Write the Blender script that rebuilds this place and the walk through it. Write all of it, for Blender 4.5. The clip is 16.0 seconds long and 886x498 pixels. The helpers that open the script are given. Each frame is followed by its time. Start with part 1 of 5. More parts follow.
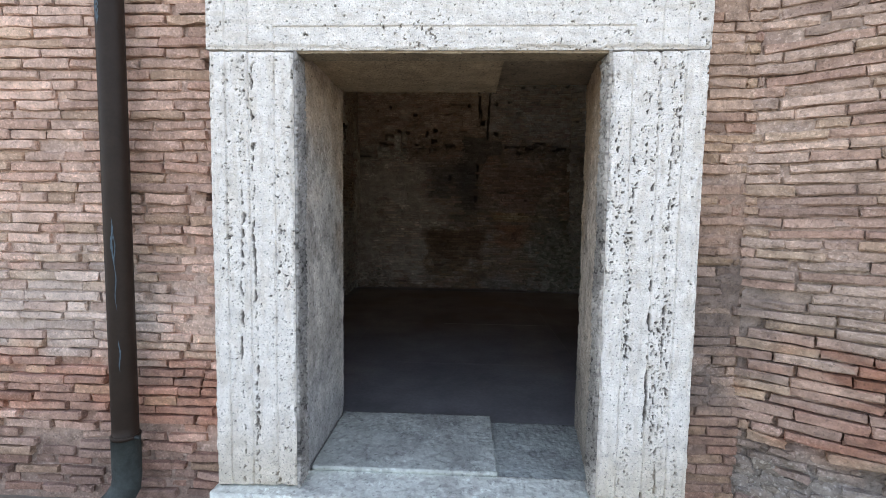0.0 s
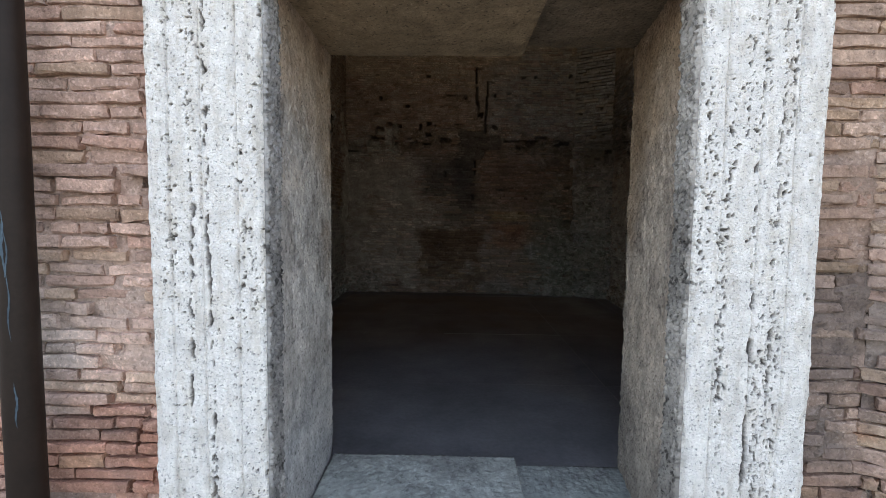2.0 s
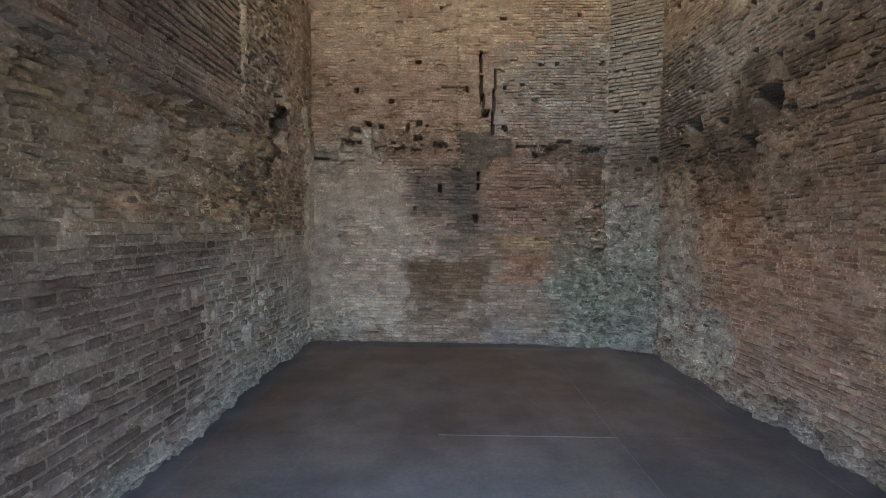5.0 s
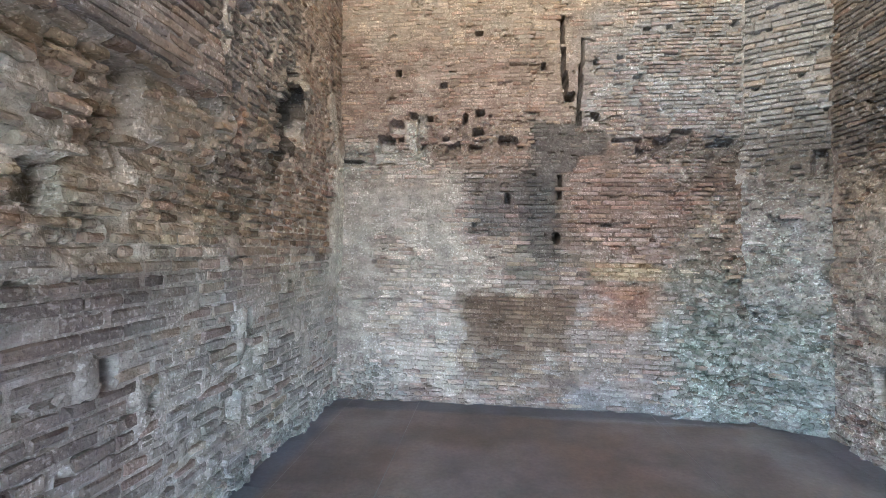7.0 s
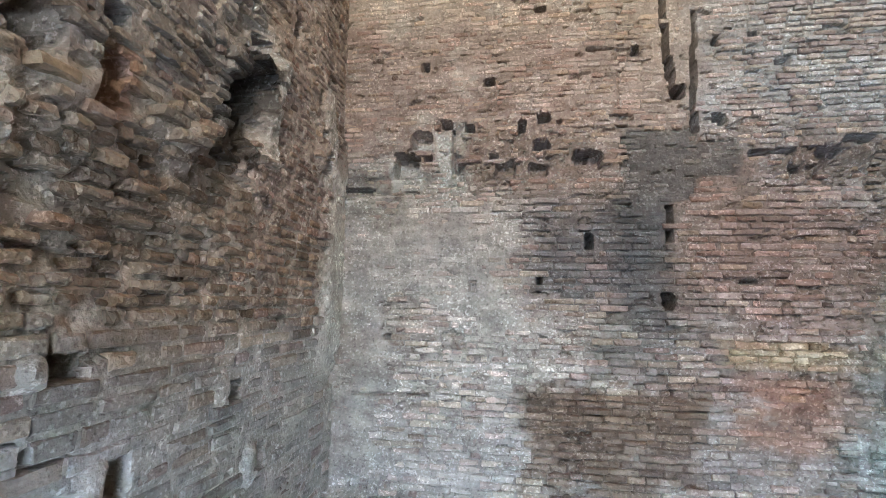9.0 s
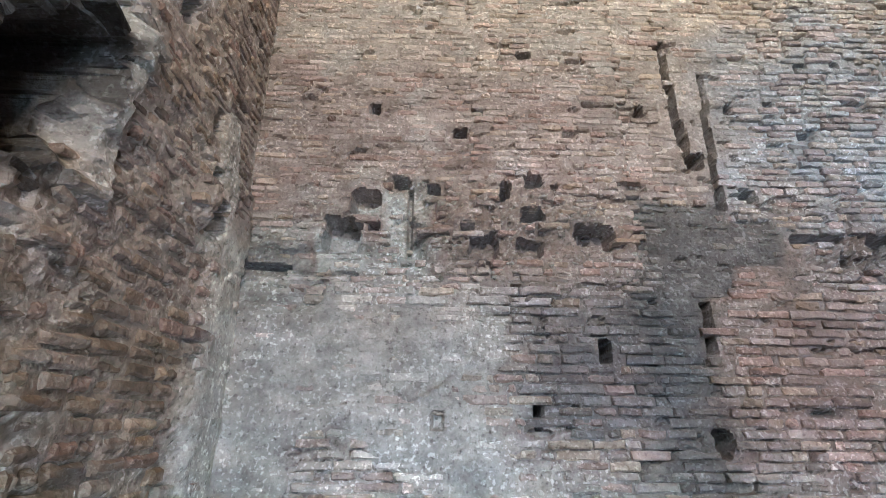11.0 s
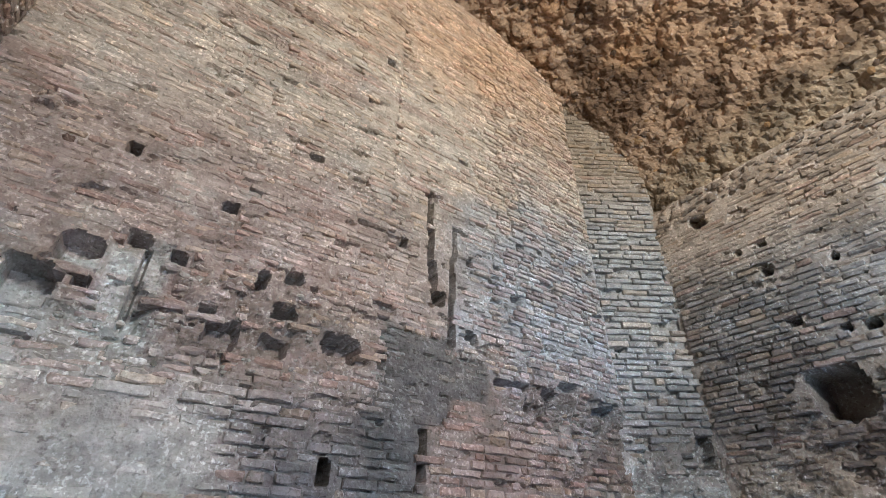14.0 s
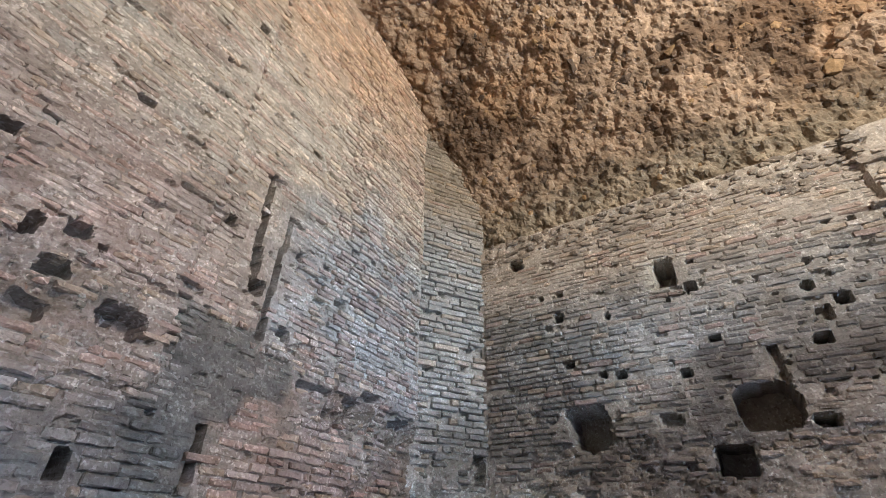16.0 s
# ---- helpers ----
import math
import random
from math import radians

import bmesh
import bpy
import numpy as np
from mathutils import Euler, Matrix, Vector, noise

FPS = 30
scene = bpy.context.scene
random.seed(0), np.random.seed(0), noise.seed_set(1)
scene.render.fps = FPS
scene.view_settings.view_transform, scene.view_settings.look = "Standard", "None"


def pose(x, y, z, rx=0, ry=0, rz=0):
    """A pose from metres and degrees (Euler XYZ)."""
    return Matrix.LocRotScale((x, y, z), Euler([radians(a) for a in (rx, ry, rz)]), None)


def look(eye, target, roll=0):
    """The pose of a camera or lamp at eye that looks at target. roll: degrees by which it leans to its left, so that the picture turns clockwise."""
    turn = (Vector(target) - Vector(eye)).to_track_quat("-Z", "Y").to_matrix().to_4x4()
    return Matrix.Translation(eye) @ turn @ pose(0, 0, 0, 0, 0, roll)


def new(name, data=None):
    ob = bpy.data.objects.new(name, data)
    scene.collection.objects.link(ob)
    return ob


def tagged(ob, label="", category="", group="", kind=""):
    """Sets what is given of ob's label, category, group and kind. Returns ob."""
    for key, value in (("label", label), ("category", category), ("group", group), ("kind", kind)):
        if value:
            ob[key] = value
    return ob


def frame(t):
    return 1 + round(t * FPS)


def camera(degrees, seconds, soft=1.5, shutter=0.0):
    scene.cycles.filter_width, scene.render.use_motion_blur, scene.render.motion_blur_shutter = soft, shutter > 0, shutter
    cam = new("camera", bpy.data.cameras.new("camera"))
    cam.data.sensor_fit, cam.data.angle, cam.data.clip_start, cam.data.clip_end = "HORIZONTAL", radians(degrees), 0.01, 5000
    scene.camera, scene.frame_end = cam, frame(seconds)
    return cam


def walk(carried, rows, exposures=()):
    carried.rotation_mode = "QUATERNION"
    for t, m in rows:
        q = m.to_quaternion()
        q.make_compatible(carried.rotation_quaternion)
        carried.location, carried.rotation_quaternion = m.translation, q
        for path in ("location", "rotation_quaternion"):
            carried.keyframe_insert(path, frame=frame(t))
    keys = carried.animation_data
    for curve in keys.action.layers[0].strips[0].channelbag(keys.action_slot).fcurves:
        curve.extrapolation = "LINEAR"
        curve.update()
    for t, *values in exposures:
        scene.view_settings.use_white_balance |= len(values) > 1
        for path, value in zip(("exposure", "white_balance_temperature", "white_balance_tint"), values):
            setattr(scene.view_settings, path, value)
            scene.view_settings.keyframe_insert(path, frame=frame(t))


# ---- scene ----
cam = camera(87.4, 16.0, 0.9)
METRES, EYE, TILT, LEAN, TURN = 7.5, 1.51, 0.0, 0.0, 2.6
ROWS = [
    (0.0, 0.0, 0.0, 0.0, 0.06, -4.32, -0.83),
    (0.5, -0.0063, 0.0096, -0.0005, -0.47, -4.49, -0.85),
    (1.0, -0.0179, 0.0249, -0.003, -0.82, -4.37, -0.8),
    (1.5, -0.023, 0.0474, -0.0067, -1.02, -4.45, -0.75),
    (2.0, -0.0196, 0.0852, -0.0053, -1.54, -4.18, -0.69),
    (2.5, -0.0194, 0.1217, -0.005, -2.1, -4.57, -0.64),
    (3.0, -0.0256, 0.1735, 0.006, -2.64, -4.22, -0.59),
    (3.5, -0.0228, 0.2105, 0.0094, -2.43, -3.75, -0.63),
    (4.0, -0.0145, 0.2606, 0.0137, -2.41, -3.33, -0.72),
    (6.5, -0.0251, 0.5116, 0.0216, 1.07, -0.89, -0.7),
    (7.0, -0.0358, 0.5782, 0.0231, 3.44, -0.07, -0.73),
    (7.5, -0.0419, 0.6379, 0.0274, 4.82, 1.0, -0.74),
    (8.0, -0.0577, 0.6997, 0.0264, 5.57, 2.63, -0.7),
    (8.5, -0.0697, 0.7505, 0.0299, 6.0, 4.36, -0.7),
    (11.0, -0.1166, 0.9477, 0.0565, -4.84, 19.49, -0.39),
    (11.5, -0.1247, 0.9526, 0.0588, -9.27, 22.78, -0.33),
    (12.0, -0.1281, 0.9515, 0.0597, -14.4, 25.87, -0.25),
    (12.5, -0.1281, 0.9509, 0.0599, -19.54, 28.09, -0.21),
    (13.0, -0.1253, 0.951, 0.0601, -25.44, 29.85, -0.25),
    (13.5, -0.1228, 0.9511, 0.0597, -31.76, 31.29, -0.31),
    (14.0, -0.1205, 0.9511, 0.0595, -37.93, 32.28, -0.38),
    (14.5, -0.1195, 0.9502, 0.0592, -43.27, 32.94, -0.48),
    (15.0, -0.1197, 0.9487, 0.0585, -48.92, 33.39, -0.57),
    (15.5, -0.119, 0.9475, 0.0583, -54.28, 33.54, -0.63),
    (16.0, -0.116, 0.9468, 0.0583, -61.07, 33.5, -0.68),
]
# seconds, stops, kelvin, tint
EXPOSURE = [(0.0, 1.93, 6650, 11), (2.0, 1.92, 6600, 10), (3.0, 1.93, 6500, 12), (3.5, 2.3, 6450, 11), (4.0, 3.45, 6200, 11), (4.6, 4.4, 5950, 8), (6.3, 6.2, 5350, 6),
            (8.5, 6.16, 5230, 4.5), (11.0, 6.2, 4780, 4), (16.0, 6.14, 4780, 4)]
walk(cam, [(t, pose(0, 0, EYE, TILT, LEAN, TURN) @ pose(METRES * x, METRES * y, METRES * z, 90 + pitch, roll, yaw)) for t, x, y, z, yaw, pitch, roll in ROWS], EXPOSURE)

# ---- world and light ----
world = bpy.data.worlds.new("sky")
scene.world = world
world.use_nodes = True
wn, wl = world.node_tree.nodes, world.node_tree.links
sky = wn.new("ShaderNodeTexSky")
sky.sky_type, sky.sun_disc = "NISHITA", False
sky.sun_elevation, sky.sun_rotation = radians(55), radians(20)
pale = wn.new("ShaderNodeHueSaturation")
pale.inputs["Saturation"].default_value = 0.6
wl.new(sky.outputs[0], pale.inputs["Color"])
wl.new(pale.outputs[0], wn["Background"].inputs["Color"])
wn["Background"].inputs["Strength"].default_value = 0.15

sun = new("sun", bpy.data.lights.new("sun", "SUN"))
sun.data.energy, sun.data.angle, sun.data.color = 3.0, radians(0.6), (1.0, 0.94, 0.85)
sun.matrix_world = look((2, 6, 12), (0, 0, 0))

# unseen warm lamp, added high inside the entrance wall for the glow above
flood = new("unseen_floodlight", bpy.data.lights.new("unseen_floodlight", "AREA"))
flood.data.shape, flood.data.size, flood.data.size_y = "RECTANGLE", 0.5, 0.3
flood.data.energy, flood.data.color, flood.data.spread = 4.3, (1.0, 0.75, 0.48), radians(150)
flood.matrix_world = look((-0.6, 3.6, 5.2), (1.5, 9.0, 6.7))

# ---- noise and masks, on arrays ----
TABLE = np.random.RandomState(7).rand(16, 256, 256)


def vnoise(x, y, seed):
    x, y = np.asarray(x, float) + seed * 13.7, np.asarray(y, float) + seed * 7.3
    xi, yi = np.floor(x).astype(int), np.floor(y).astype(int)
    fx, fy = x - xi, y - yi
    fx, fy = fx * fx * (3 - 2 * fx), fy * fy * (3 - 2 * fy)
    tab = TABLE[seed % 16]
    a, b = tab[xi & 255, yi & 255], tab[(xi + 1) & 255, yi & 255]
    c, d = tab[xi & 255, (yi + 1) & 255], tab[(xi + 1) & 255, (yi + 1) & 255]
    return (a * (1 - fx) + b * fx) * (1 - fy) + (c * (1 - fx) + d * fx) * fy


def fbm(x, y, seed=0, octaves=4):
    """Noise from -1 to 1."""
    total, amp, norm = 0.0, 1.0, 0.0
    for o in range(octaves):
        total = total + amp * (vnoise(x * 2 ** o, y * 2 ** o, seed + o) * 2 - 1)
        norm, amp = norm + amp, amp * 0.55
    return total / norm * 1.5


def ramp(a, b, x):
    k = np.clip((x - a) / (b - a), 0, 1)
    return k * k * (3 - 2 * k)


def blob(u, v, cu, cv, ru, rv, seed=0, soft=0.3, rough=0.4):
    r = np.sqrt(((u - cu) / ru) ** 2 + ((v - cv) / rv) ** 2) + rough * fbm(u * 3, v * 3, seed, 4)
    return 1 - ramp(1 - soft, 1 + soft, r)


def patch(u, v, u0, u1, v0, v1, seed=0, soft=0.06, rough=0.08):
    n, m = rough * fbm(u * 4, v * 4, seed, 4), rough * fbm(u * 4, v * 4, seed + 5, 4)
    d = np.maximum(np.maximum(u0 - u, u - u1) + n, np.maximum(v0 - v, v - v1) + m)
    return 1 - ramp(-soft, soft, d)


def rgb(r, g, b):
    c = np.array([r, g, b]) / 255.0
    return np.where(c <= 0.04045, c / 12.92, ((c + 0.055) / 1.055) ** 2.4)


def over(c, colour, m):
    return c * (1 - m[..., None]) + np.asarray(colour) * m[..., None]


LIME = rgb(202, 190, 184)


def muted(c, m=0.36):
    return np.array([0.985, 1.0, 1.0]) * c * (1 - m) + m * (c @ np.array([0.3, 0.5, 0.2]))[..., None]


def limed(c, m):
    """Lime over a colour, which still shows through."""
    return over(c, c * 0.8 + LIME * np.clip(c.mean(-1, keepdims=True) * 1.7, 0.08, 0.45), m)


def smear(u, v, seed):
    """How much lime is smeared over the bricks: long streaks and crumbs."""
    return np.clip(0.55 * ramp(0.05, 0.7, fbm(u * 2.5, v * 8, seed, 4)) + 0.5 * ramp(0.25, 0.7, fbm(u * 16, v * 34, seed + 3, 3)), 0, 0.85)


def blocks(u, v, seed, su, sv):
    """Broken courses: one height for each ragged block, -1 to 1."""
    u, v = u + 0.06 * fbm(u * 3, v * 3, seed, 3), v + 0.022 * fbm(u * 4, v * 4, seed + 1, 3)
    row = np.floor(v / sv).astype(int)
    col = np.floor(u / su + 3 * TABLE[seed % 16][row & 255, 7]).astype(int)
    return TABLE[(seed + 3) % 16][col & 255, row & 255] * 2 - 1


def pockets(u, v):
    """Where single bricks or their ends have fallen out."""
    return ramp(0.56, 0.7, fbm(u * 7, v * 17, 9, 3))


def holes_at(u, v, holes):
    """Signed distance to the nearest hole (negative inside), and how deep that hole is."""
    best, deep = np.full(np.shape(u), 9.0), np.zeros(np.shape(u))
    for k, h in enumerate(holes):
        hu, hv, w, t = h[:4]
        depth = h[4] if len(h) > 4 else min(0.32, 0.1 + 2.0 * min(w, t))
        near = (np.abs(u - hu) < w) & (np.abs(v - hv) < t) | (np.abs(u - hu) < w / 2 + 0.1) & (np.abs(v - hv) < t / 2 + 0.1)
        if not near.any():
            continue
        uu, vv = u[near], v[near]
        wob = 0.2 * min(w, t, 0.1) * fbm(uu * 14, vv * 14, k % 11, 3)
        qx, qy = np.abs(uu - hu) - w / 2 + min(w, t) * 0.25 + wob, np.abs(vv - hv) - t / 2 + min(w, t) * 0.25 + wob
        d = np.hypot(np.maximum(qx, 0), np.maximum(qy, 0)) + np.minimum(np.maximum(qx, qy), 0) - min(w, t) * 0.25
        less = d < best[near]
        best[near] = np.where(less, d, best[near])
        deep[near] = np.where(less, depth, deep[near])
    return best, deep


# ---- materials ----
def material(name, rough=0.9, bump=0.4, fine=90.0, coarse=7.0, spread=0.35, colour=None, lime=0.0, metal=0.0, spec=0.3, speck=34.0, pit=0.6, chalk=0.04):
    """Colour from the mesh's tint or a plain one, varied at two scales, with relief."""
    mat = bpy.data.materials.new(name)
    mat.use_nodes = True
    n, l = mat.node_tree.nodes, mat.node_tree.links
    bsdf = n["Principled BSDF"]
    bsdf.inputs["Roughness"].default_value, bsdf.inputs["Metallic"].default_value = rough, metal
    bsdf.inputs["Specular IOR Level"].default_value = spec
    geo = n.new("ShaderNodeNewGeometry")
    if colour is None:
        base = n.new("ShaderNodeAttribute")
        base.attribute_name = "tint"
        col = base.outputs["Color"]
    else:
        base = n.new("ShaderNodeRGB")
        base.outputs[0].default_value = (*colour, 1)
        col = base.outputs[0]
    for scale, width, detail in ((coarse, spread, 6), (fine, spread * 0.4, 3)):
        tex = n.new("ShaderNodeTexNoise")
        tex.inputs["Scale"].default_value, tex.inputs["Detail"].default_value, tex.inputs["Roughness"].default_value = scale, detail, 0.65
        l.new(geo.outputs["Position"], tex.inputs["Vector"])
        rng = n.new("ShaderNodeMapRange")
        rng.inputs["From Min"].default_value, rng.inputs["From Max"].default_value = 0.3, 0.7
        rng.inputs["To Min"].default_value, rng.inputs["To Max"].default_value = 1 - width, 1 + width * 0.8
        l.new(tex.outputs["Fac"], rng.inputs["Value"])
        mul = n.new("ShaderNodeVectorMath")
        mul.operation = "SCALE"
        l.new(col, mul.inputs[0])
        l.new(rng.outputs[0], mul.inputs["Scale"])
        col = mul.outputs[0]
    if lime:
        tex = n.new("ShaderNodeTexNoise")
        tex.inputs["Scale"].default_value, tex.inputs["Detail"].default_value = speck, 3
        l.new(geo.outputs["Position"], tex.inputs["Vector"])
        rng = n.new("ShaderNodeMapRange")
        rng.inputs["From Min"].default_value, rng.inputs["From Max"].default_value = 0.55, 0.64
        rng.inputs["To Max"].default_value = lime
        l.new(tex.outputs["Fac"], rng.inputs["Value"])
        # crumbs of lime gather in patches
        cloud = n.new("ShaderNodeTexNoise")
        cloud.inputs["Scale"].default_value, cloud.inputs["Detail"].default_value = 3.2, 4
        l.new(geo.outputs["Position"], cloud.inputs["Vector"])
        much = n.new("ShaderNodeMapRange")
        much.inputs["From Min"].default_value, much.inputs["From Max"].default_value = 0.38, 0.62
        much.inputs["To Min"].default_value, much.inputs["To Max"].default_value = 0.25, 1.5
        l.new(cloud.outputs["Fac"], much.inputs["Value"])
        both = n.new("ShaderNodeMath")
        both.operation, both.use_clamp = "MULTIPLY", True
        l.new(rng.outputs[0], both.inputs[0])
        l.new(much.outputs[0], both.inputs[1])
        mixer = n.new("ShaderNodeMix")
        mixer.data_type = "RGBA"
        l.new(both.outputs[0], mixer.inputs["Factor"])
        l.new(col, mixer.inputs["A"])
        pale = n.new("ShaderNodeVectorMath")
        pale.operation = "MULTIPLY_ADD"
        l.new(col, pale.inputs[0])
        pale.inputs[1].default_value, pale.inputs[2].default_value = (1.9, 1.98, 2.05), (chalk, chalk, chalk)
        l.new(pale.outputs[0], mixer.inputs["B"])
        col = mixer.outputs["Result"]
        tex = n.new("ShaderNodeTexNoise")
        tex.inputs["Scale"].default_value, tex.inputs["Detail"].default_value = speck * 0.9, 6
        l.new(geo.outputs["Position"], tex.inputs["Vector"])
        rng = n.new("ShaderNodeMapRange")
        rng.inputs["From Min"].default_value, rng.inputs["From Max"].default_value = 0.3, 0.42
        rng.inputs["To Min"].default_value = pit
        l.new(tex.outputs["Fac"], rng.inputs["Value"])
        mul = n.new("ShaderNodeVectorMath")
        mul.operation = "SCALE"
        l.new(col, mul.inputs[0])
        l.new(rng.outputs[0], mul.inputs["Scale"])
        col = mul.outputs[0]
    l.new(col, bsdf.inputs["Base Color"])
    height = None
    for scale, weight in ((fine, 1.0), (fine * 3.1, 0.2)):
        tex = n.new("ShaderNodeTexNoise")
        tex.inputs["Scale"].default_value, tex.inputs["Detail"].default_value = scale, 5
        l.new(geo.outputs["Position"], tex.inputs["Vector"])
        add = n.new("ShaderNodeMath")
        add.operation = "MULTIPLY_ADD"
        l.new(tex.outputs["Fac"], add.inputs[0])
        add.inputs[1].default_value = weight
        if height is not None:
            l.new(height, add.inputs[2])
        height = add.outputs[0]
    bm = n.new("ShaderNodeBump")
    bm.inputs["Strength"].default_value, bm.inputs["Distance"].default_value = bump, 0.01
    l.new(height, bm.inputs["Height"])
    l.new(bm.outputs[0], bsdf.inputs["Normal"])
    return mat


BRICK = material("old_brick", 0.92, 0.7, 65.0, 12.0, 0.28, lime=0.5, speck=52.0, pit=0.6, chalk=0.03)
OUTER_BRICK = material("weathered_outer_brick", 0.92, 0.8, 80.0, 18.0, 0.34, lime=0.26, speck=75.0)
OUTER_JOINT = material("outer_joint_mortar", 0.95, 0.9, 70.0, 16.0, 0.34, lime=0.3, speck=60.0)
MORTAR = material("lime_mortar", 0.95, 0.9, 55.0, 10.0, 0.3, lime=0.5, speck=48.0, pit=0.58, chalk=0.03)
TUFF = material("tuff_rubble", 0.95, 1.0, 45.0, 7.0, 0.35, lime=0.25)
TRAVERTINE = material("travertine", 0.8, 1.0, 130.0, 12.0, 0.18, lime=0.1, speck=100.0, pit=0.45)
STUCCO = material("stone_reveal", 0.9, 1.0, 60.0, 9.0, 0.3, lime=0.2, speck=75.0, pit=0.36)
SILL = material("worn_sill_stone", 0.75, 0.7, 40.0, 7.0, 0.25, lime=0.2, speck=45.0)
CEMENT = material("grey_cement_floor", 0.5, 0.12, 30.0, 1.3, 0.32, spec=0.45)
EARTH = material("trodden_gravel", 0.95, 0.6, 40.0, 3.0, 0.3, colour=(0.2, 0.18, 0.15))
PLASTER = material("plain_render", 0.95, 0.3, 40.0, 2.0, 0.2, colour=(0.3, 0.25, 0.21))
PIPE = material("brown_painted_metal", 0.5, 0.1, 60.0, 8.0, 0.2, colour=(0.024, 0.016, 0.012), spec=0.2)
ELBOW = material("weathered_green_iron", 0.75, 0.4, 60.0, 12.0, 0.45, colour=(0.045, 0.055, 0.055))
BLUE = material("pale_blue_paint", 0.7, 0.1, 90.0, 20.0, 0.4, colour=(0.07, 0.1, 0.125))


# ---- mesh makers ----
def mesh(name, verts, faces, mat, cols=None, smooth=False):
    me = bpy.data.meshes.new(name)
    me.from_pydata(np.asarray(verts, float).tolist(), [], faces if isinstance(faces, list) else faces.tolist())
    me.materials.append(mat)
    if cols is not None:
        att = me.color_attributes.new("tint", "FLOAT_COLOR", "POINT")
        rgba = np.ones((len(verts), 4), np.float32)
        rgba[:, :3] = np.clip(cols, 0.004, 0.85)
        att.data.foreach_set("color", rgba.ravel())
    if smooth:
        me.polygons.foreach_set("use_smooth", [True] * len(me.polygons))
    me.update()
    return me


def part(name, me, parent, label="", kind=""):
    ob = new(name, me)
    ob.parent = parent
    return tagged(ob, label, kind=kind)


class Face:
    """A flat face: place = origin + u * U + v * V + d * N."""

    def __init__(self, origin, U, N, V=(0, 0, 1)):
        self.o, self.U, self.N, self.V = (np.array(a, float) for a in (origin, U, N, V))
        self.U /= np.linalg.norm(self.U)
        self.N /= np.linalg.norm(self.N)

    def at(self, u, v, d):
        return self.o + np.multiply.outer(u, self.U) + np.multiply.outer(v, self.V) + np.multiply.outer(d, self.N)


def field(face, u0, u1, v0, v1, step, depth, colour, thick=0.35):
    """A relief on a face with its edges and back: vertices, faces and colours."""
    nu, nv = max(2, int(round((u1 - u0) / step)) + 1), max(2, int(round((v1 - v0) / step)) + 1)
    u, v = np.meshgrid(np.linspace(u0, u1, nu), np.linspace(v0, v1, nv), indexing="ij")
    u, v = u.ravel(), v.ravel()
    verts = face.at(u, v, depth(u, v))
    idx = np.arange(nu * nv).reshape(nu, nv)
    quads = np.stack([idx[:-1, :-1], idx[1:, :-1], idx[1:, 1:], idx[:-1, 1:]], -1).reshape(-1, 4)
    ring = np.concatenate([idx[:, 0], idx[-1, 1:], idx[-2::-1, -1], idx[0, -2:0:-1]])
    base = len(verts)
    verts = np.concatenate([verts, face.at(u[ring], v[ring], np.full(len(ring), -thick))])
    k = np.arange(len(ring))
    skirt = np.stack([ring, base + k, base + (k + 1) % len(ring), np.roll(ring, -1)], -1)
    if np.dot(np.cross(face.U, face.V), face.N) < 0:
        quads, skirt = quads[:, ::-1], skirt[:, ::-1]
    faces = quads.tolist() + skirt.tolist() + [(base + k).tolist()[::-1]]
    cols = colour(u, v)
    return verts, faces, np.concatenate([cols, cols[ring]])


BRICK_QUADS = [[c * 6 + r, c * 6 + r + 1, c * 6 + r + 7, c * 6 + r + 6] for c in range(5) for r in range(5)]
BRICK_ENDS = [[0, 5, 4, 3, 2, 1], [30, 31, 32, 33, 34, 35]]


def brick_verts(face, u, v, L, H, front, tilt, turn, rng, bevel):
    """36 corners for each brick: arrays of u, v, length, height, depth of the front, tilt, turn."""
    n = len(u)
    b = np.minimum(bevel, H * 0.3)[:, None, None]
    frac = np.array([-0.5, -0.5, -0.17, 0.17, 0.5, 0.5])[None, :, None]
    side = np.array([0, 1, 0, 0, -1, 0])[None, :, None]
    lu = frac * L[:, None, None] + side * b + np.zeros((n, 6, 6))
    rowf = np.array([-0.5, -0.5, -0.5, 0.5, 0.5, 0.5])[None, None, :]
    rowb = np.array([0, 0, 1, -1, 0, 0])[None, None, :]
    lv = rowf * H[:, None, None] + rowb * b + np.zeros((n, 6, 6))
    d = np.zeros((n, 6, 6)) + front[:, None, None]
    d -= b * np.array([0, 1, 0, 0, 1, 0])[None, None, :]
    d -= b * np.array([1, 0, 0, 0, 0, 1])[None, :, None]
    j = rng.normal(0, 1, (3, n, 6, 6))
    lu, lv, d = lu + j[0] * 0.003, lv + j[1] * 0.0028, d + j[2] * 0.0026
    d[:, :, 0] = front[:, None] - 0.09
    d[:, :, 5] = front[:, None] - 0.09
    d = d + turn[:, None, None] * lu
    ca, sa = np.cos(tilt)[:, None, None], np.sin(tilt)[:, None, None]
    uu, vv = u[:, None, None] + lu * ca - lv * sa, v[:, None, None] + lu * sa + lv * ca
    return face.at(uu, vv, d).reshape(n, 36, 3), uu.reshape(n, 36), vv.reshape(n, 36)


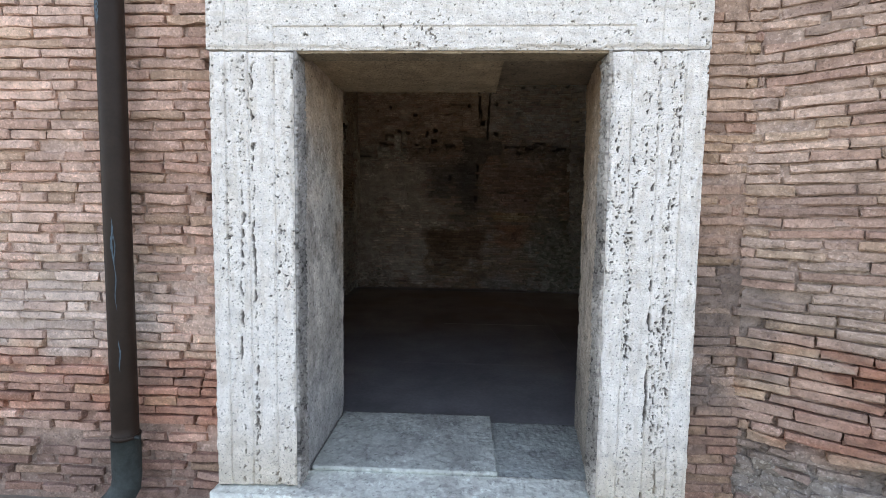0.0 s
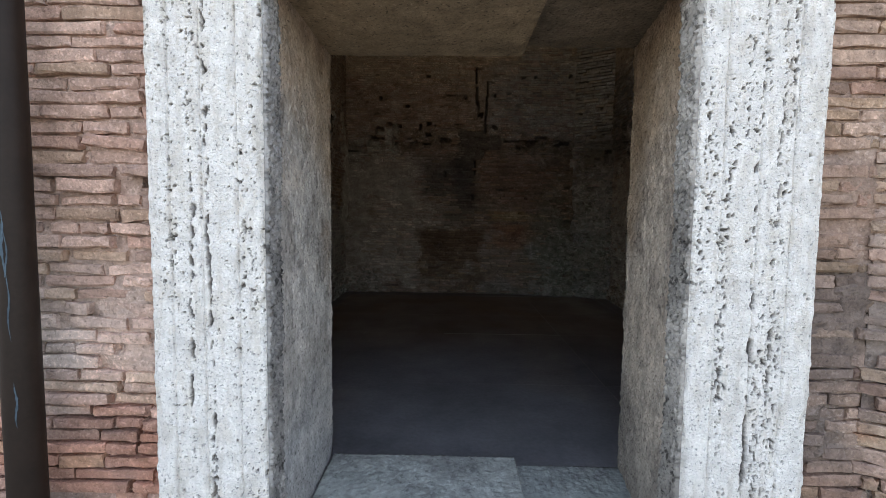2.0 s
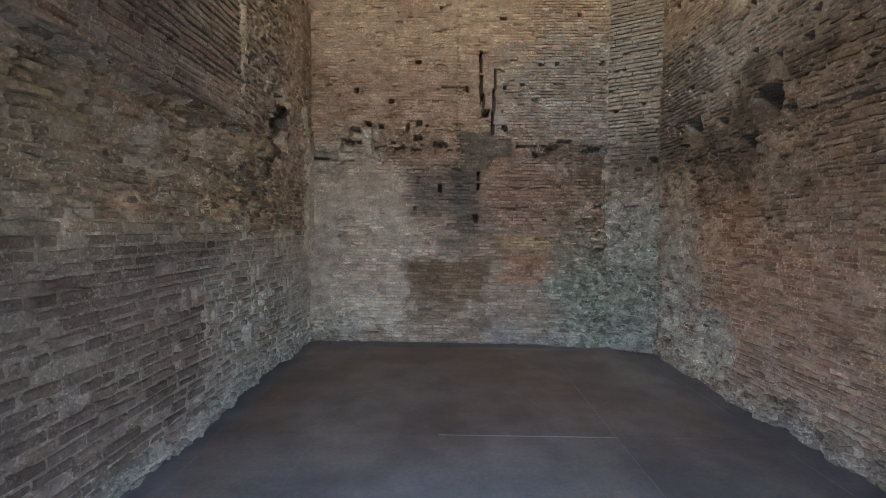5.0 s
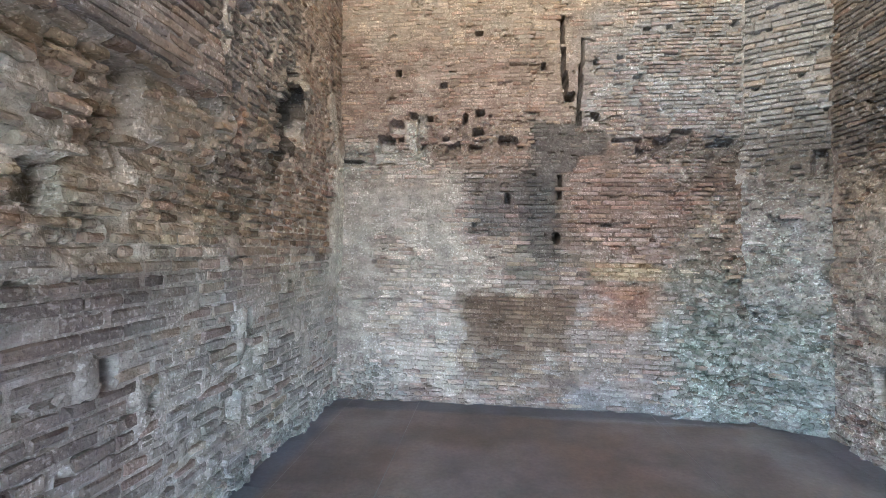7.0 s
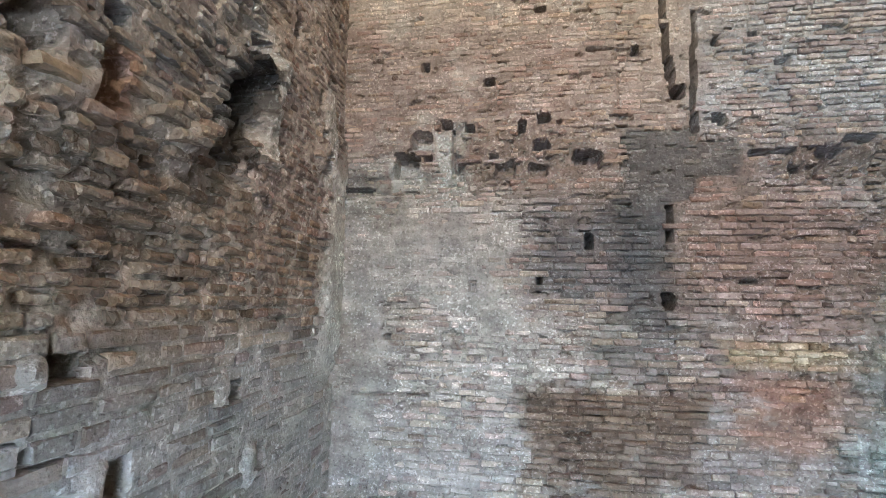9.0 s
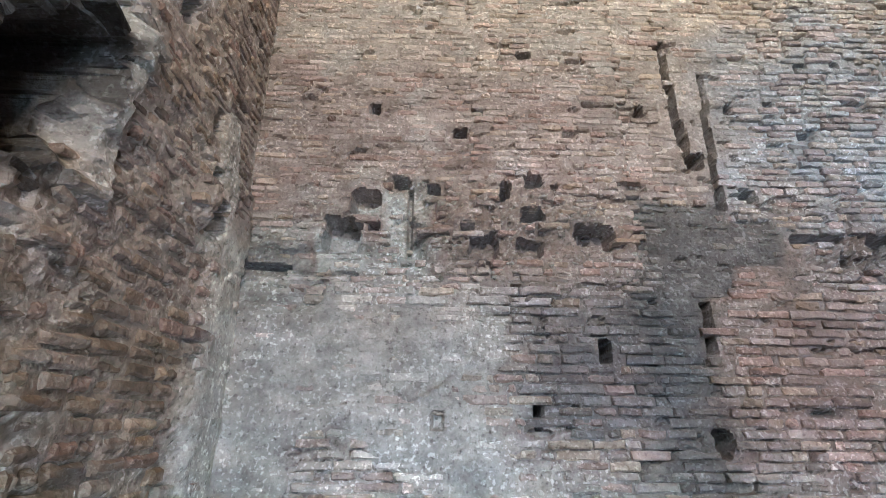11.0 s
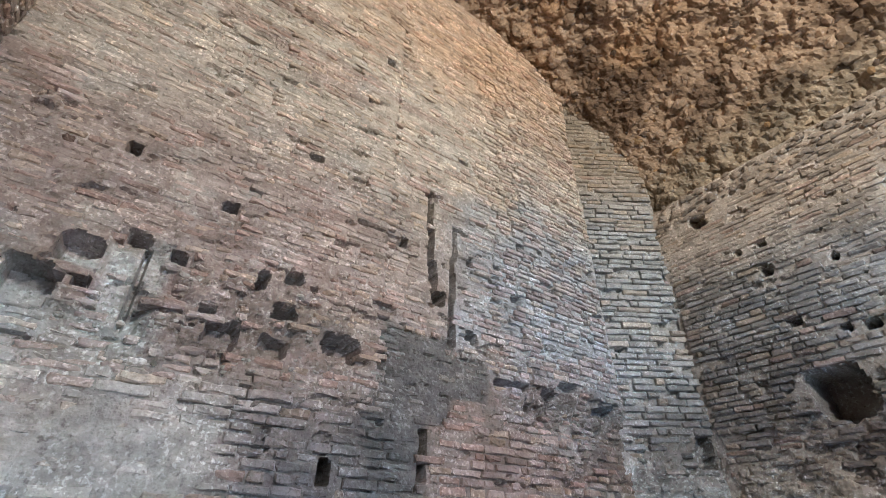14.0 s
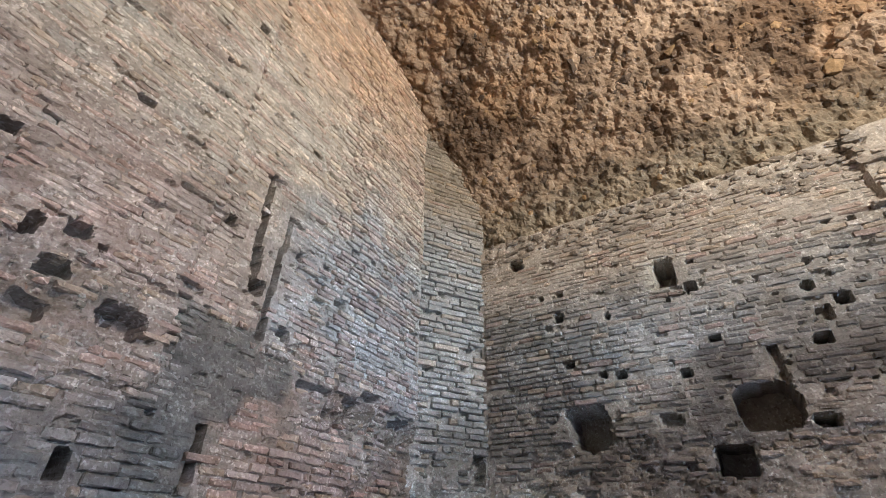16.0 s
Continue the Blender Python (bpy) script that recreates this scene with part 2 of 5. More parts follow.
def masonry(wall, face, u0, u1, v0, v1, course, length, seed, relief, paint, holes=(), near=None, proud=0.012, joint=0.012,
            plaster=None, rubble=None, sag=None, redness=0.25, inside=None, skip=0.02, lime=0.6, shade=1.0, flush=None, bed=None, mat=None, worn=(0.004, 0.012), vary=0.14, pock=0.8, jut=0.018):
    """Lays bricks over a face: those of the stretch `near` as single parts, the others joined."""
    rng = np.random.RandomState(seed)
    beds = np.random.RandomState(bed or seed + 500)
    us, vs, Ls, Hs = [], [], [], []
    v = v0
    while v < v1 - course * 0.5:
        c = course * beds.uniform(0.9, 1.1)
        u = u0 - rng.uniform(0, length)
        while u < u1:
            L = length * rng.choice([0.5, 0.75, 1.0, 1.0, 1.2, 1.4]) * rng.uniform(0.9, 1.1)
            a, b = max(u, u0), min(u + L, u1)
            if b - a > 0.05:
                us.append((a + b) / 2), vs.append(v + c / 2), Ls.append(b - a - joint * rng.uniform(0.5, 1.2)), Hs.append(c - joint * rng.uniform(0.8, 1.3))
            u += L
        v += c
    u, v, L, H = (np.array(a) for a in (us, vs, Ls, Hs))
    n = len(u)
    wild = rubble(u, v) if rubble else np.zeros(n)
    if sag:
        dv = sag(u, v)
        tilt = np.arctan((sag(u + 0.05, v) - sag(u - 0.05, v)) / 0.1)
        v = v + dv
    else:
        tilt = np.zeros(n)
    tilt = tilt + rng.normal(0, 0.008, n) + wild * rng.normal(0, 0.06, n)
    front = relief(u, v) + proud * rng.uniform(0.4, 1.5, n) + wild * rng.normal(0, jut, n)
    if flush:
        front = front - flush(u, v)
    turn = rng.normal(0, 0.02, n) + wild * rng.normal(0, 0.09, n)
    H = H * (1 - wild * rng.uniform(0, 0.24, n))
    L = L * (1 - wild * rng.uniform(0.05, 0.4, n))
    ok = rng.rand(n) > skip + 0.14 * wild
    if len(holes):
        # a brick goes where any of three points along it lies in a hole
        for f in (-0.4, 0.0, 0.4):
            sd, _ = holes_at(u + f * L, v, holes)
            ok &= sd > 0.006
    if plaster:
        ok &= plaster(u, v) < rng.uniform(0.85, 1.2, n)
    if inside:
        ok &= inside(u, v)
    ok &= (pockets(u, v) < 0.5) | (rng.rand(n) > pock)
    cut = np.where(rng.rand(n) < 0.2, rng.uniform(0.008, 0.035, n), 0) * (pock > 0)
    L, u = L - cut, u + cut * 0.5 * rng.choice([-1, 1], n)
    u, v, L, H, front, tilt, turn = (a[ok] for a in (u, v, L, H, front, tilt, turn))
    n = len(u)
    tone = paint(u, v)
    hue = rng.rand(n)
    warm = np.where(hue[:, None] < redness, rgb(152, 104, 84), np.where(hue[:, None] > 0.86, rgb(176, 150, 112), tone))
    clear = 0.25 * ramp(0.1, 0.22, tone.mean(-1))[:, None]
    tone = (tone * (1 - clear) + warm * clear) * np.clip(rng.normal(shade, vary, n), 0.45, 1.6)[:, None]
    verts, pu, pv = brick_verts(face, u, v, L, H, front, tilt, turn, rng, rng.uniform(*worn, n))
    tone = tone[:, None] * (0.4 + 0.6 * paint(pu, pv) / np.maximum(paint(u, v)[:, None], 0.01)).clip(0.4, 2.0)
    tone = limed(tone, lime * smear(pu, pv, seed))
    flip = np.dot(np.cross(face.U, face.V), face.N) > 0
    shape = [f[::-1] if flip else f for f in BRICK_QUADS + BRICK_ENDS]
    single = np.zeros(n, bool)
    if near:
        single = (u > near[0]) & (u < near[1]) & (v > near[2]) & (v < near[3])
        single[np.flatnonzero(single)[300:]] = False
    for i in np.flatnonzero(single):
        part("brick", mesh("brick", verts[i], [list(f) for f in shape], mat or BRICK, tone[i]), wall)
    rest = np.flatnonzero(~single)
    flat = verts[rest].reshape(-1, 3)
    quads = (np.array([f for f in shape[:25]])[None] + (np.arange(len(rest)) * 36)[:, None, None]).reshape(-1, 4).tolist()
    ends = (np.array([f for f in shape[25:]])[None] + (np.arange(len(rest)) * 36)[:, None, None]).reshape(-1, 6).tolist()
    part("brickwork", mesh("brickwork", flat, quads + ends, mat or BRICK, tone[rest].reshape(-1, 3)), wall, kind="stuff")


def wall_field(name, label, face, u0, u1, v0, v1, step, relief, paint, holes=(), plaster=None, grit=0.006, thick=0.35, wild=None, recess=None, pale=0.2, mat=None, pock=0.032):
    """The mortar core of a wall, with its holes: a structure object."""
    def depth(u, v):
        amount = grit * (0.65 + 1.1 * wild(u, v)) if wild else grit
        d = relief(u, v) + amount * (fbm(u * 7, v * 11, 3, 4) + 0.5 * fbm(u * 22, v * 30, 6, 3))
        if recess:
            d = d - recess(u, v)
        d = d - pock * pockets(u, v) * (1 - (plaster(u, v) if plaster else 0))
        if plaster:
            d = d + plaster(u, v) * (0.018 + 0.004 * fbm(u * 26, v * 30, 2, 3))
        if len(holes):
            sd, deep = holes_at(u, v, holes)
            d = d - deep * (1 - ramp(-0.012, 0.004, sd))
        return d

    def colour(u, v):
        c = paint(u, v)
        return limed(c * 0.78 + rgb(170, 164, 154) * pale * np.clip(c.mean(-1, keepdims=True) * 6, 0.3, 1), 0.5 * smear(u, v, 5))
    verts, faces, cols = field(face, u0, u1, v0, v1, step, depth, colour, thick)
    return tagged(new(name, mesh(name, verts, faces, mat or MORTAR, cols)), label, "wall", kind="structure")


def box_mesh(name, lo, hi, mat, bevel=0.0, cols=None):
    bm = bmesh.new()
    bmesh.ops.create_cube(bm, size=1.0)
    for w in bm.verts:
        w.co = Vector([lo[i] + (w.co[i] + 0.5) * (hi[i] - lo[i]) for i in range(3)])
    if bevel:
        bmesh.ops.bevel(bm, geom=bm.edges[:], offset=bevel, segments=2, affect="EDGES")
    me = bpy.data.meshes.new(name)
    bm.to_mesh(me)
    bm.free()
    me.materials.append(mat)
    if cols is not None:
        att = me.color_attributes.new("tint", "FLOAT_COLOR", "POINT")
        att.data.foreach_set("color", np.tile((*cols, 1.0), len(me.vertices)).astype(np.float32))
    return me


# ---- ground and floor ----
ground = tagged(new("ground", box_mesh("ground", (-400, -400, -0.6), (400, 400, -0.14), EARTH)), "trodden gravel ground in front of the ruin", "ground", kind="structure")

floor = tagged(new("floor", box_mesh("floor", (-2.6, 3.2, -0.2), (3.1, 9.8, -0.003), CEMENT, 0, rgb(140, 138, 138))), "dark grey cement floor in large panels", "floor", kind="structure")
FLOOR_X, FLOOR_Y = (-2.22, -1.98, -1.235, 1.18, 2.4, 2.74), (3.24, 4.6, 6.32, 7.4, 9.06, 9.42)


def floor_paint(u, v):
    # base tone holds the skylight's blue near the door, brown lies beyond
    c = np.zeros(np.shape(u) + (3,)) + rgb(124, 125, 131)
    c = over(c, rgb(124, 108, 96), (0.6 + 0.35 * ramp(-0.35, 0.35, fbm(u * 0.9, v * 0.9, 5, 4))) * ramp(5.2, 6.8, v))
    c = over(c, rgb(138, 132, 128), 0.5 * ramp(0.2, 0.6, fbm(u * 1.6, v * 0.7, 8, 4)))
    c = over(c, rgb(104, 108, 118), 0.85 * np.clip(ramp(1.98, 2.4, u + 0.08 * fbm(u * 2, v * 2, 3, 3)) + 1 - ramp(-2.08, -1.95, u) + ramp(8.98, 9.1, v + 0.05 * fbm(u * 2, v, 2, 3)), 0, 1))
    # pale sheen along the edge strips, painted into the cement colour
    c = over(c, rgb(158, 160, 166), 0.45 * blob(u, v, 2.0, 8.4, 0.22, 0.9, 4, 0.5, 0.6) + 0.4 * blob(u, v, 0.9, 9.05, 0.9, 0.06, 6, 0.5, 0.5))
    c = over(c, rgb(92, 80, 72), 0.4 * patch(u, v, -1.9, -1.25, 7.5, 8.0, 7, 0.1, 0.05) + 0.35 * blob(u, v, -0.7, 8.5, 0.5, 0.2, 9, 0.5))
    return c * (1 + 0.1 * fbm(u * 6, v * 6, 10, 4))[..., None]


for i in range(5):
    for j in range(5):
        lift = 0.0006 * float(fbm(np.array(i * 3.1), np.array(j * 2.7), 4, 1))
        tone = 1 + 90 * lift
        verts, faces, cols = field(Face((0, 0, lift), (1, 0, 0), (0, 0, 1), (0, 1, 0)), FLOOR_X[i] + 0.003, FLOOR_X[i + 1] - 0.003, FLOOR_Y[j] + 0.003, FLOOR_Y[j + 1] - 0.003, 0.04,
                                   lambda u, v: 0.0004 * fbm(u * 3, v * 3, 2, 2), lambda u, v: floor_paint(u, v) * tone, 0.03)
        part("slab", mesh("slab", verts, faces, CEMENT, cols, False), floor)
# pale cement left along the joints
for lo, hi, tone in (((-1.238, 6.4), (-1.232, 8.5), 120), ((1.176, 4.6), (1.184, 7.6), 142), ((-0.25, 6.314), (1.17, 6.326), 190)):
    part("joint_line", box_mesh("joint_line", (*lo, -0.01), (*hi, 0.0012), CEMENT, 0, rgb(tone, tone - 2, tone - 4)), floor, "pale cement joint")

# ---- north wall, at the far end ----
NORTH = Face((0, 9.36, 0), (1, 0, 0), (0, -1, 0))
NORTH_HOLES = [(-1.65, 2.82, 0.19, 0.19, 0.16), (-1.53, 3.03, 0.16, 0.12, 0.14), (-1.34, 3.15, 0.08, 0.06), (-1.16, 3.11, 0.06, 0.05), (-1.48, 2.88, 0.05, 0.05),
               (-0.77, 3.09, 0.07, 0.12), (-0.61, 3.16, 0.09, 0.08), (-0.5, 3.11, 0.03, 0.03), (-0.63, 2.94, 0.11, 0.09), (-0.98, 2.88, 0.07, 0.05),
               (-0.9, 2.77, 0.16, 0.12, 0.1), (-0.66, 2.75, 0.13, 0.1, 0.1), (-0.3, 2.81, 0.2, 0.15, 0.14), (-1.01, 3.46, 0.09, 0.07), (-1.51, 3.61, 0.05, 0.07),
               (-0.63, 4.0, 0.08, 0.04), (0.06, 3.64, 0.05, 0.09), (0.6, 3.66, 0.05, 0.06), (0.61, 3.09, 0.09, 0.08), (1.11, 3.98, 0.08, 0.06),
               (0.21, 1.8, 0.08, 0.13), (-0.31, 2.23, 0.05, 0.11), (-0.66, 1.92, 0.03, 0.12), (-2.03, 2.645, 0.26, 0.035, 0.14), (-1.29, 2.9, 0.025, 0.4, 0.08), (0.24, 2.35, 0.04, 0.26),
               (-0.18, 5.3, 0.06, 0.07), (-0.32, 4.76, 0.03, 0.03), (0.56, 4.63, 0.1, 0.05), (1.63, 4.68, 0.05, 0.04), (1.96, 4.02, 0.09, 0.06),
               (1.33, 4.0, 0.06, 0.05), (0.84, 3.71, 0.07, 0.05), (-1.75, 1.52, 0.06, 0.05), (0.25, 4.0, 0.038, 0.36, 0.3), (0.262, 3.7, 0.042, 0.36, 0.3), (0.285, 3.46, 0.052, 0.26, 0.3), (0.325, 3.3, 0.11, 0.11, 0.3),
               (0.46, 3.78, 0.03, 0.3, 0.2), (0.445, 3.48, 0.034, 0.36, 0.25), (0.43, 3.17, 0.042, 0.34, 0.3), (-0.2, 3.66, 0.2, 0.03, 0.05), (-0.39, 3.45, 0.09, 0.05, 0.05), (1.02, 3.48, 0.09, 0.05, 0.07), (1.32, 2.83, 0.28, 0.09, 0.12), (1.88, 2.79, 0.2, 0.08, 0.14), (1.05, 2.72, 0.1, 0.06, 0.1), (-1.13, 1.9, 0.05, 0.07, 0.06), (0.72, 1.94, 0.12, 0.04, 0.04), (0.92, 2.83, 0.3, 0.05, 0.08), (1.46, 2.9, 0.22, 0.06, 0.09), (1.75, 2.77, 0.12, 0.06, 0.1), (-1.73, 1.11, 0.56, 0.025, 0.03)]


def grey_patch(u, v):
    """The flat repair of grey brick, with a crisp stepped outline."""
    return np.clip(patch(u, v, -0.08, 0.42, 2.5, 3.05, 2, 0.02, 0.035) + patch(u, v, 0.3, 0.69, 2.66, 2.93, 3, 0.02, 0.04) + patch(u, v, -0.1, 0.23, 2.0, 2.6, 4, 0.05, 0.06), 0, 1)


def north_relief(u, v):
    d = 0.02 * fbm(u * 0.9, v * 0.9, 1, 3)
    d = d + 0.05 * ramp(2.68, 2.82, v + 0.06 * fbm(u * 3, v, 6, 3)) * ramp(0.7, 1.3, u)
    d = d + 0.14 * blob(u, v, 2.1, 0.45, 0.7, 1.0, 4, 0.6, 0.3) + 0.05 * blob(u, v, 1.7, 0.1, 1.0, 0.18, 5)
    d = d + 0.03 * (1 - ramp(0.0, 0.2, v)) * (0.5 + fbm(u * 6, v * 6, 2, 3))
    # the upper face ends in a ragged ledge over the lower one
    d = d + 0.028 * ramp(-0.02, 0.02, v - 2.52 - 0.09 * fbm(u * 2.5, v * 0 + 0.3, 4, 4) + 0.12 * ramp(-0.6, -0.9, u)) * ramp(-1.0, -0.85, u) * (1 - ramp(-0.1, -0.06, u))
    d = d - 0.018 * grey_patch(u, v) - 0.04 * patch(u, v, -2.2, -1.74, 2.43, 2.62, 6, 0.025, 0.04)
    d = d - 0.05 * blob(u, v, -1.75, 2.66, 0.4, 0.08, 8) - 0.045 * patch(u, v, -1.42, -1.22, 2.66, 3.14, 3, 0.03, 0.04)
    return d + 0.08 * north_rubble(u, v) * fbm(u * 9, v * 9, 9, 4)


def north_rubble(u, v):
    return np.clip(blob(u, v, 1.95, 0.7, 0.55, 0.75, 4, 0.3, 0.4) + 0.8 * blob(u, v, -1.9, 0.2, 0.5, 0.3, 6) + 0.6 * blob(u, v, -0.8, 2.9, 0.7, 0.25, 7) + 0.7 * blob(u, v, 1.5, 2.76, 0.7, 0.13, 3)
                   + 0.5 * blob(u, v, 1.75, 1.9, 0.4, 0.6, 2), 0, 1)


def north_plaster(u, v):
    p = 0.3 * patch(u, v, 0.02, 0.74, 2.3, 3.02, 2, 0.05, 0.08) + 0.4 * patch(u, v, 0.06, 0.3, 1.95, 2.5, 3, 0.08, 0.1)
    p = p + 0.95 * patch(u, v, -2.3, -1.85, 0.35, 2.6, 4, 0.1, 0.25) + 0.75 * blob(u, v, -0.95, 1.65, 0.28, 0.3, 5) + 0.6 * blob(u, v, 1.6, 1.3, 0.4, 0.5, 6)
    p = p + (0.8 + 0.45 * fbm(u * 4, v * 5, 6, 3)) * patch(u, v, -2.2, -0.86, 1.72, 2.46, 7, 0.12, 0.2) + 0.6 * blob(u, v, 0.5, 0.25, 0.5, 0.2, 8) + 0.6 * blob(u, v, 0.85, 1.0, 0.25, 0.3, 9, 0.4, 0.8)
    p = p + 0.9 * ramp(0.5, 0.66, fbm(u * 5, v * 9, 9, 4)) * (1 - blob(u, v, 0.15, 2.35, 1.1, 1.1, 3)) * (1 - ramp(3.6, 4.2, v))
    return np.clip(p, 0, 1)


def north_paint(u, v):
    c = np.zeros(np.shape(u) + (3,)) + rgb(156, 138, 126)
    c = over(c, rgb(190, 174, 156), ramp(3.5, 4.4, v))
    c = over(c, rgb(172, 150, 138), 0.75 * blob(u, v, -1.2, 3.4, 1.0, 0.55, 1, 0.5))
    c = over(c, rgb(148, 116, 104), 0.5 * ramp(0.15, 0.6, fbm(u * 1.3, v * 5, 11, 3)))
    # bluish daylight on the right side, painted into the brick colour
    c = over(c, rgb(160, 166, 176), 0.85 * blob(u, v, 1.5, 3.5, 0.9, 0.9, 2, 0.5))
    c = over(c, rgb(197, 182, 168), 0.75 * patch(u, v, -2.3, -0.72, 0.1, 2.45, 3, 0.14, 0.2))
    c = over(c, rgb(216, 200, 188), 0.85 * blob(u, v, -0.98, 1.62, 0.42, 0.34, 4, 0.5))
    c = over(c, rgb(186, 172, 158), 0.7 * patch(u, v, -1.4, 0.0, 1.2, 1.75, 5, 0.2, 0.2))
    c = over(c, rgb(120, 94, 70), 0.9 * patch(u, v, -0.79, 0.4, 0.12, 1.24, 6, 0.07, 0.1))
    c = over(c, rgb(150, 132, 116), 0.5 * patch(u, v, -0.85, 0.6, 0.0, 0.5, 7, 0.2, 0.2))
    c = over(c, rgb(152, 126, 116), 0.7 * blob(u, v, 1.0, 2.1, 0.6, 0.55, 8, 0.4))
    c = over(c, rgb(158, 114, 86), 0.8 * blob(u, v, 0.9, 1.1, 0.5, 0.2, 9, 0.3, 0.7))
    c = over(c, rgb(184, 160, 108), 0.65 * patch(u, v, 0.55, 1.6, 1.4, 1.52, 10, 0.04, 0.04))
    c = over(c, rgb(124, 128, 121), 0.7 * blob(u, v, 1.75, 0.9, 0.55, 1.1, 1, 0.5))
    c = over(c, rgb(138, 146, 138), 0.6 * blob(u, v, 1.7, 0.8, 0.35, 0.5, 2, 0.5, 0.8))
    c = over(c, rgb(122, 132, 116), 0.5 * blob(u, v, 1.85, 0.5, 0.35, 0.4, 12, 0.4, 0.9))
    c = over(c, rgb(140, 140, 140), 0.6 * patch(u, v, 0.3, 1.8, -0.2, 0.22, 3, 0.08, 0.15))
    c = over(c, rgb(98, 96, 94), (0.86 + 0.1 * fbm(u * 9, v * 11, 5, 3)) * grey_patch(u, v))
    c = over(c, rgb(92, 90, 88), (0.74 + 0.16 * fbm(u * 9, v * 11, 6, 3)) * patch(u, v, -0.1, 0.27, 1.55, 2.4, 4, 0.14, 0.12))
    c = over(c, rgb(102, 104, 108), (0.74 + 0.2 * fbm(u * 8, v * 10, 7, 3)) * patch(u, v, -0.76, 0.1, 1.8, 2.44, 5, 0.2, 0.14))
    c = over(c, rgb(98, 94, 88), 0.55 * blob(u, v, -0.05, 1.55, 0.32, 0.3, 8, 0.5, 0.4))
    c = over(c, rgb(186, 152, 104), 0.5 * patch(u, v, 0.75, 1.45, 1.36, 1.42, 11, 0.02, 0.03) + 0.5 * patch(u, v, 0.5, 1.2, 1.5, 1.56, 12, 0.02, 0.03))
    c = over(c, rgb(152, 102, 78), 0.55 * patch(u, v, 0.62, 1.2, 1.1, 1.27, 9, 0.05, 0.08))
    c = over(c, rgb(66, 74, 72), 0.8 * blob(u, v, 0.72, 1.95, 0.14, 0.04, 3, 0.4, 0.5))
    c = over(c, rgb(94, 92, 91), 0.5 * blob(u, v, 1.75, 2.6, 0.6, 0.28, 8, 0.6, 0.5))
    c = over(c, rgb(188, 186, 182), 0.8 * patch(u, v, 1.3, 1.36, 0.68, 0.98, 6, 0.02, 0.02))
    c = over(c, rgb(160, 158, 152), 0.8 * patch(u, v, -2.3, -1.7, 2.4, 2.85, 9, 0.08, 0.15))
    c = over(c, rgb(184, 180, 172), 0.8 * patch(u, v, -1.75, -1.2, 2.42, 2.76, 4, 0.08, 0.12) + 0.7 * patch(u, v, -1.3, -1.2, 2.6, 3.14, 7, 0.03, 0.05))
    c = over(c, rgb(206, 206, 200), 0.85 * np.clip(patch(u, v, -1.78, -1.54, 2.62, 2.87, 5, 0.02, 0.03) + patch(u, v, -1.62, -1.44, 2.95, 3.02, 6, 0.02, 0.03) + patch(u, v, -1.42, -1.31, 2.66, 3.08, 8, 0.03, 0.04), 0, 1))
    c = over(c, rgb(204, 199, 191), 0.6 * patch(u, v, -2.2, -0.86, 1.7, 2.46, 7, 0.14, 0.2))
    c = over(c, rgb(176, 174, 168), 0.7 * patch(u, v, -2.2, -1.74, 2.42, 2.62, 6, 0.03, 0.04))
    c = over(c, rgb(200, 194, 184), 0.3 * ramp(0.42, 0.62, fbm(u * 3.5, v * 6, 9, 4)) * (1 - blob(u, v, 0.15, 2.35, 1.1, 1.1, 3)))
    # warm glow below the vault, painted into the brick colour
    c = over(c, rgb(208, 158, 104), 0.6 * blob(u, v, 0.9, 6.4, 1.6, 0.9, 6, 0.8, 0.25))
    # lower courses darkened in colour to offset the doorway's light
    return muted(c, 0.22) * np.array([0.98, 1.0, 1.0]) * (0.88 + 0.12 * ramp(2.6, 3.2, v))[..., None] * (1 + 0.24 * fbm(u * 5, v * 9, 13, 4))[..., None]


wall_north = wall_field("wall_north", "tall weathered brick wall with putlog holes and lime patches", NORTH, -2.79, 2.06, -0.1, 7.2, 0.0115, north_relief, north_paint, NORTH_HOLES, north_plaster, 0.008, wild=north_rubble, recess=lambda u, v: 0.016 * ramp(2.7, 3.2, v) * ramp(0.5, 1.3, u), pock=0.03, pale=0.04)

# ---- north-east splayed corner ----
NE = Face((2.03, 9.36, 0), (0.64, -0.41, 0), (-0.41, -0.64, 0))


def ne_relief(u, v):
    low = 1 - ramp(2.5, 2.75, v + 0.05 * fbm(u * 4, v, 3, 2))
    return 0.012 * fbm(u * 2, v * 2, 5, 3) + low * (-0.04 + 0.085 * fbm(u * 5, v * 5, 6, 4)) + 0.16 * blob(u, v, 0.25, 0.4, 0.6, 0.8, 4, 0.6) * low


def ne_low(u, v):
    return 0.8 * (1 - ramp(2.5, 2.8, v + 0.1 * fbm(u * 4, v * 3, 7, 3)))


def ne_plaster(u, v):
    return 0.85 * blob(u, v, 0.4, 1.5, 0.6, 1.1, 8, 0.4, 0.6)


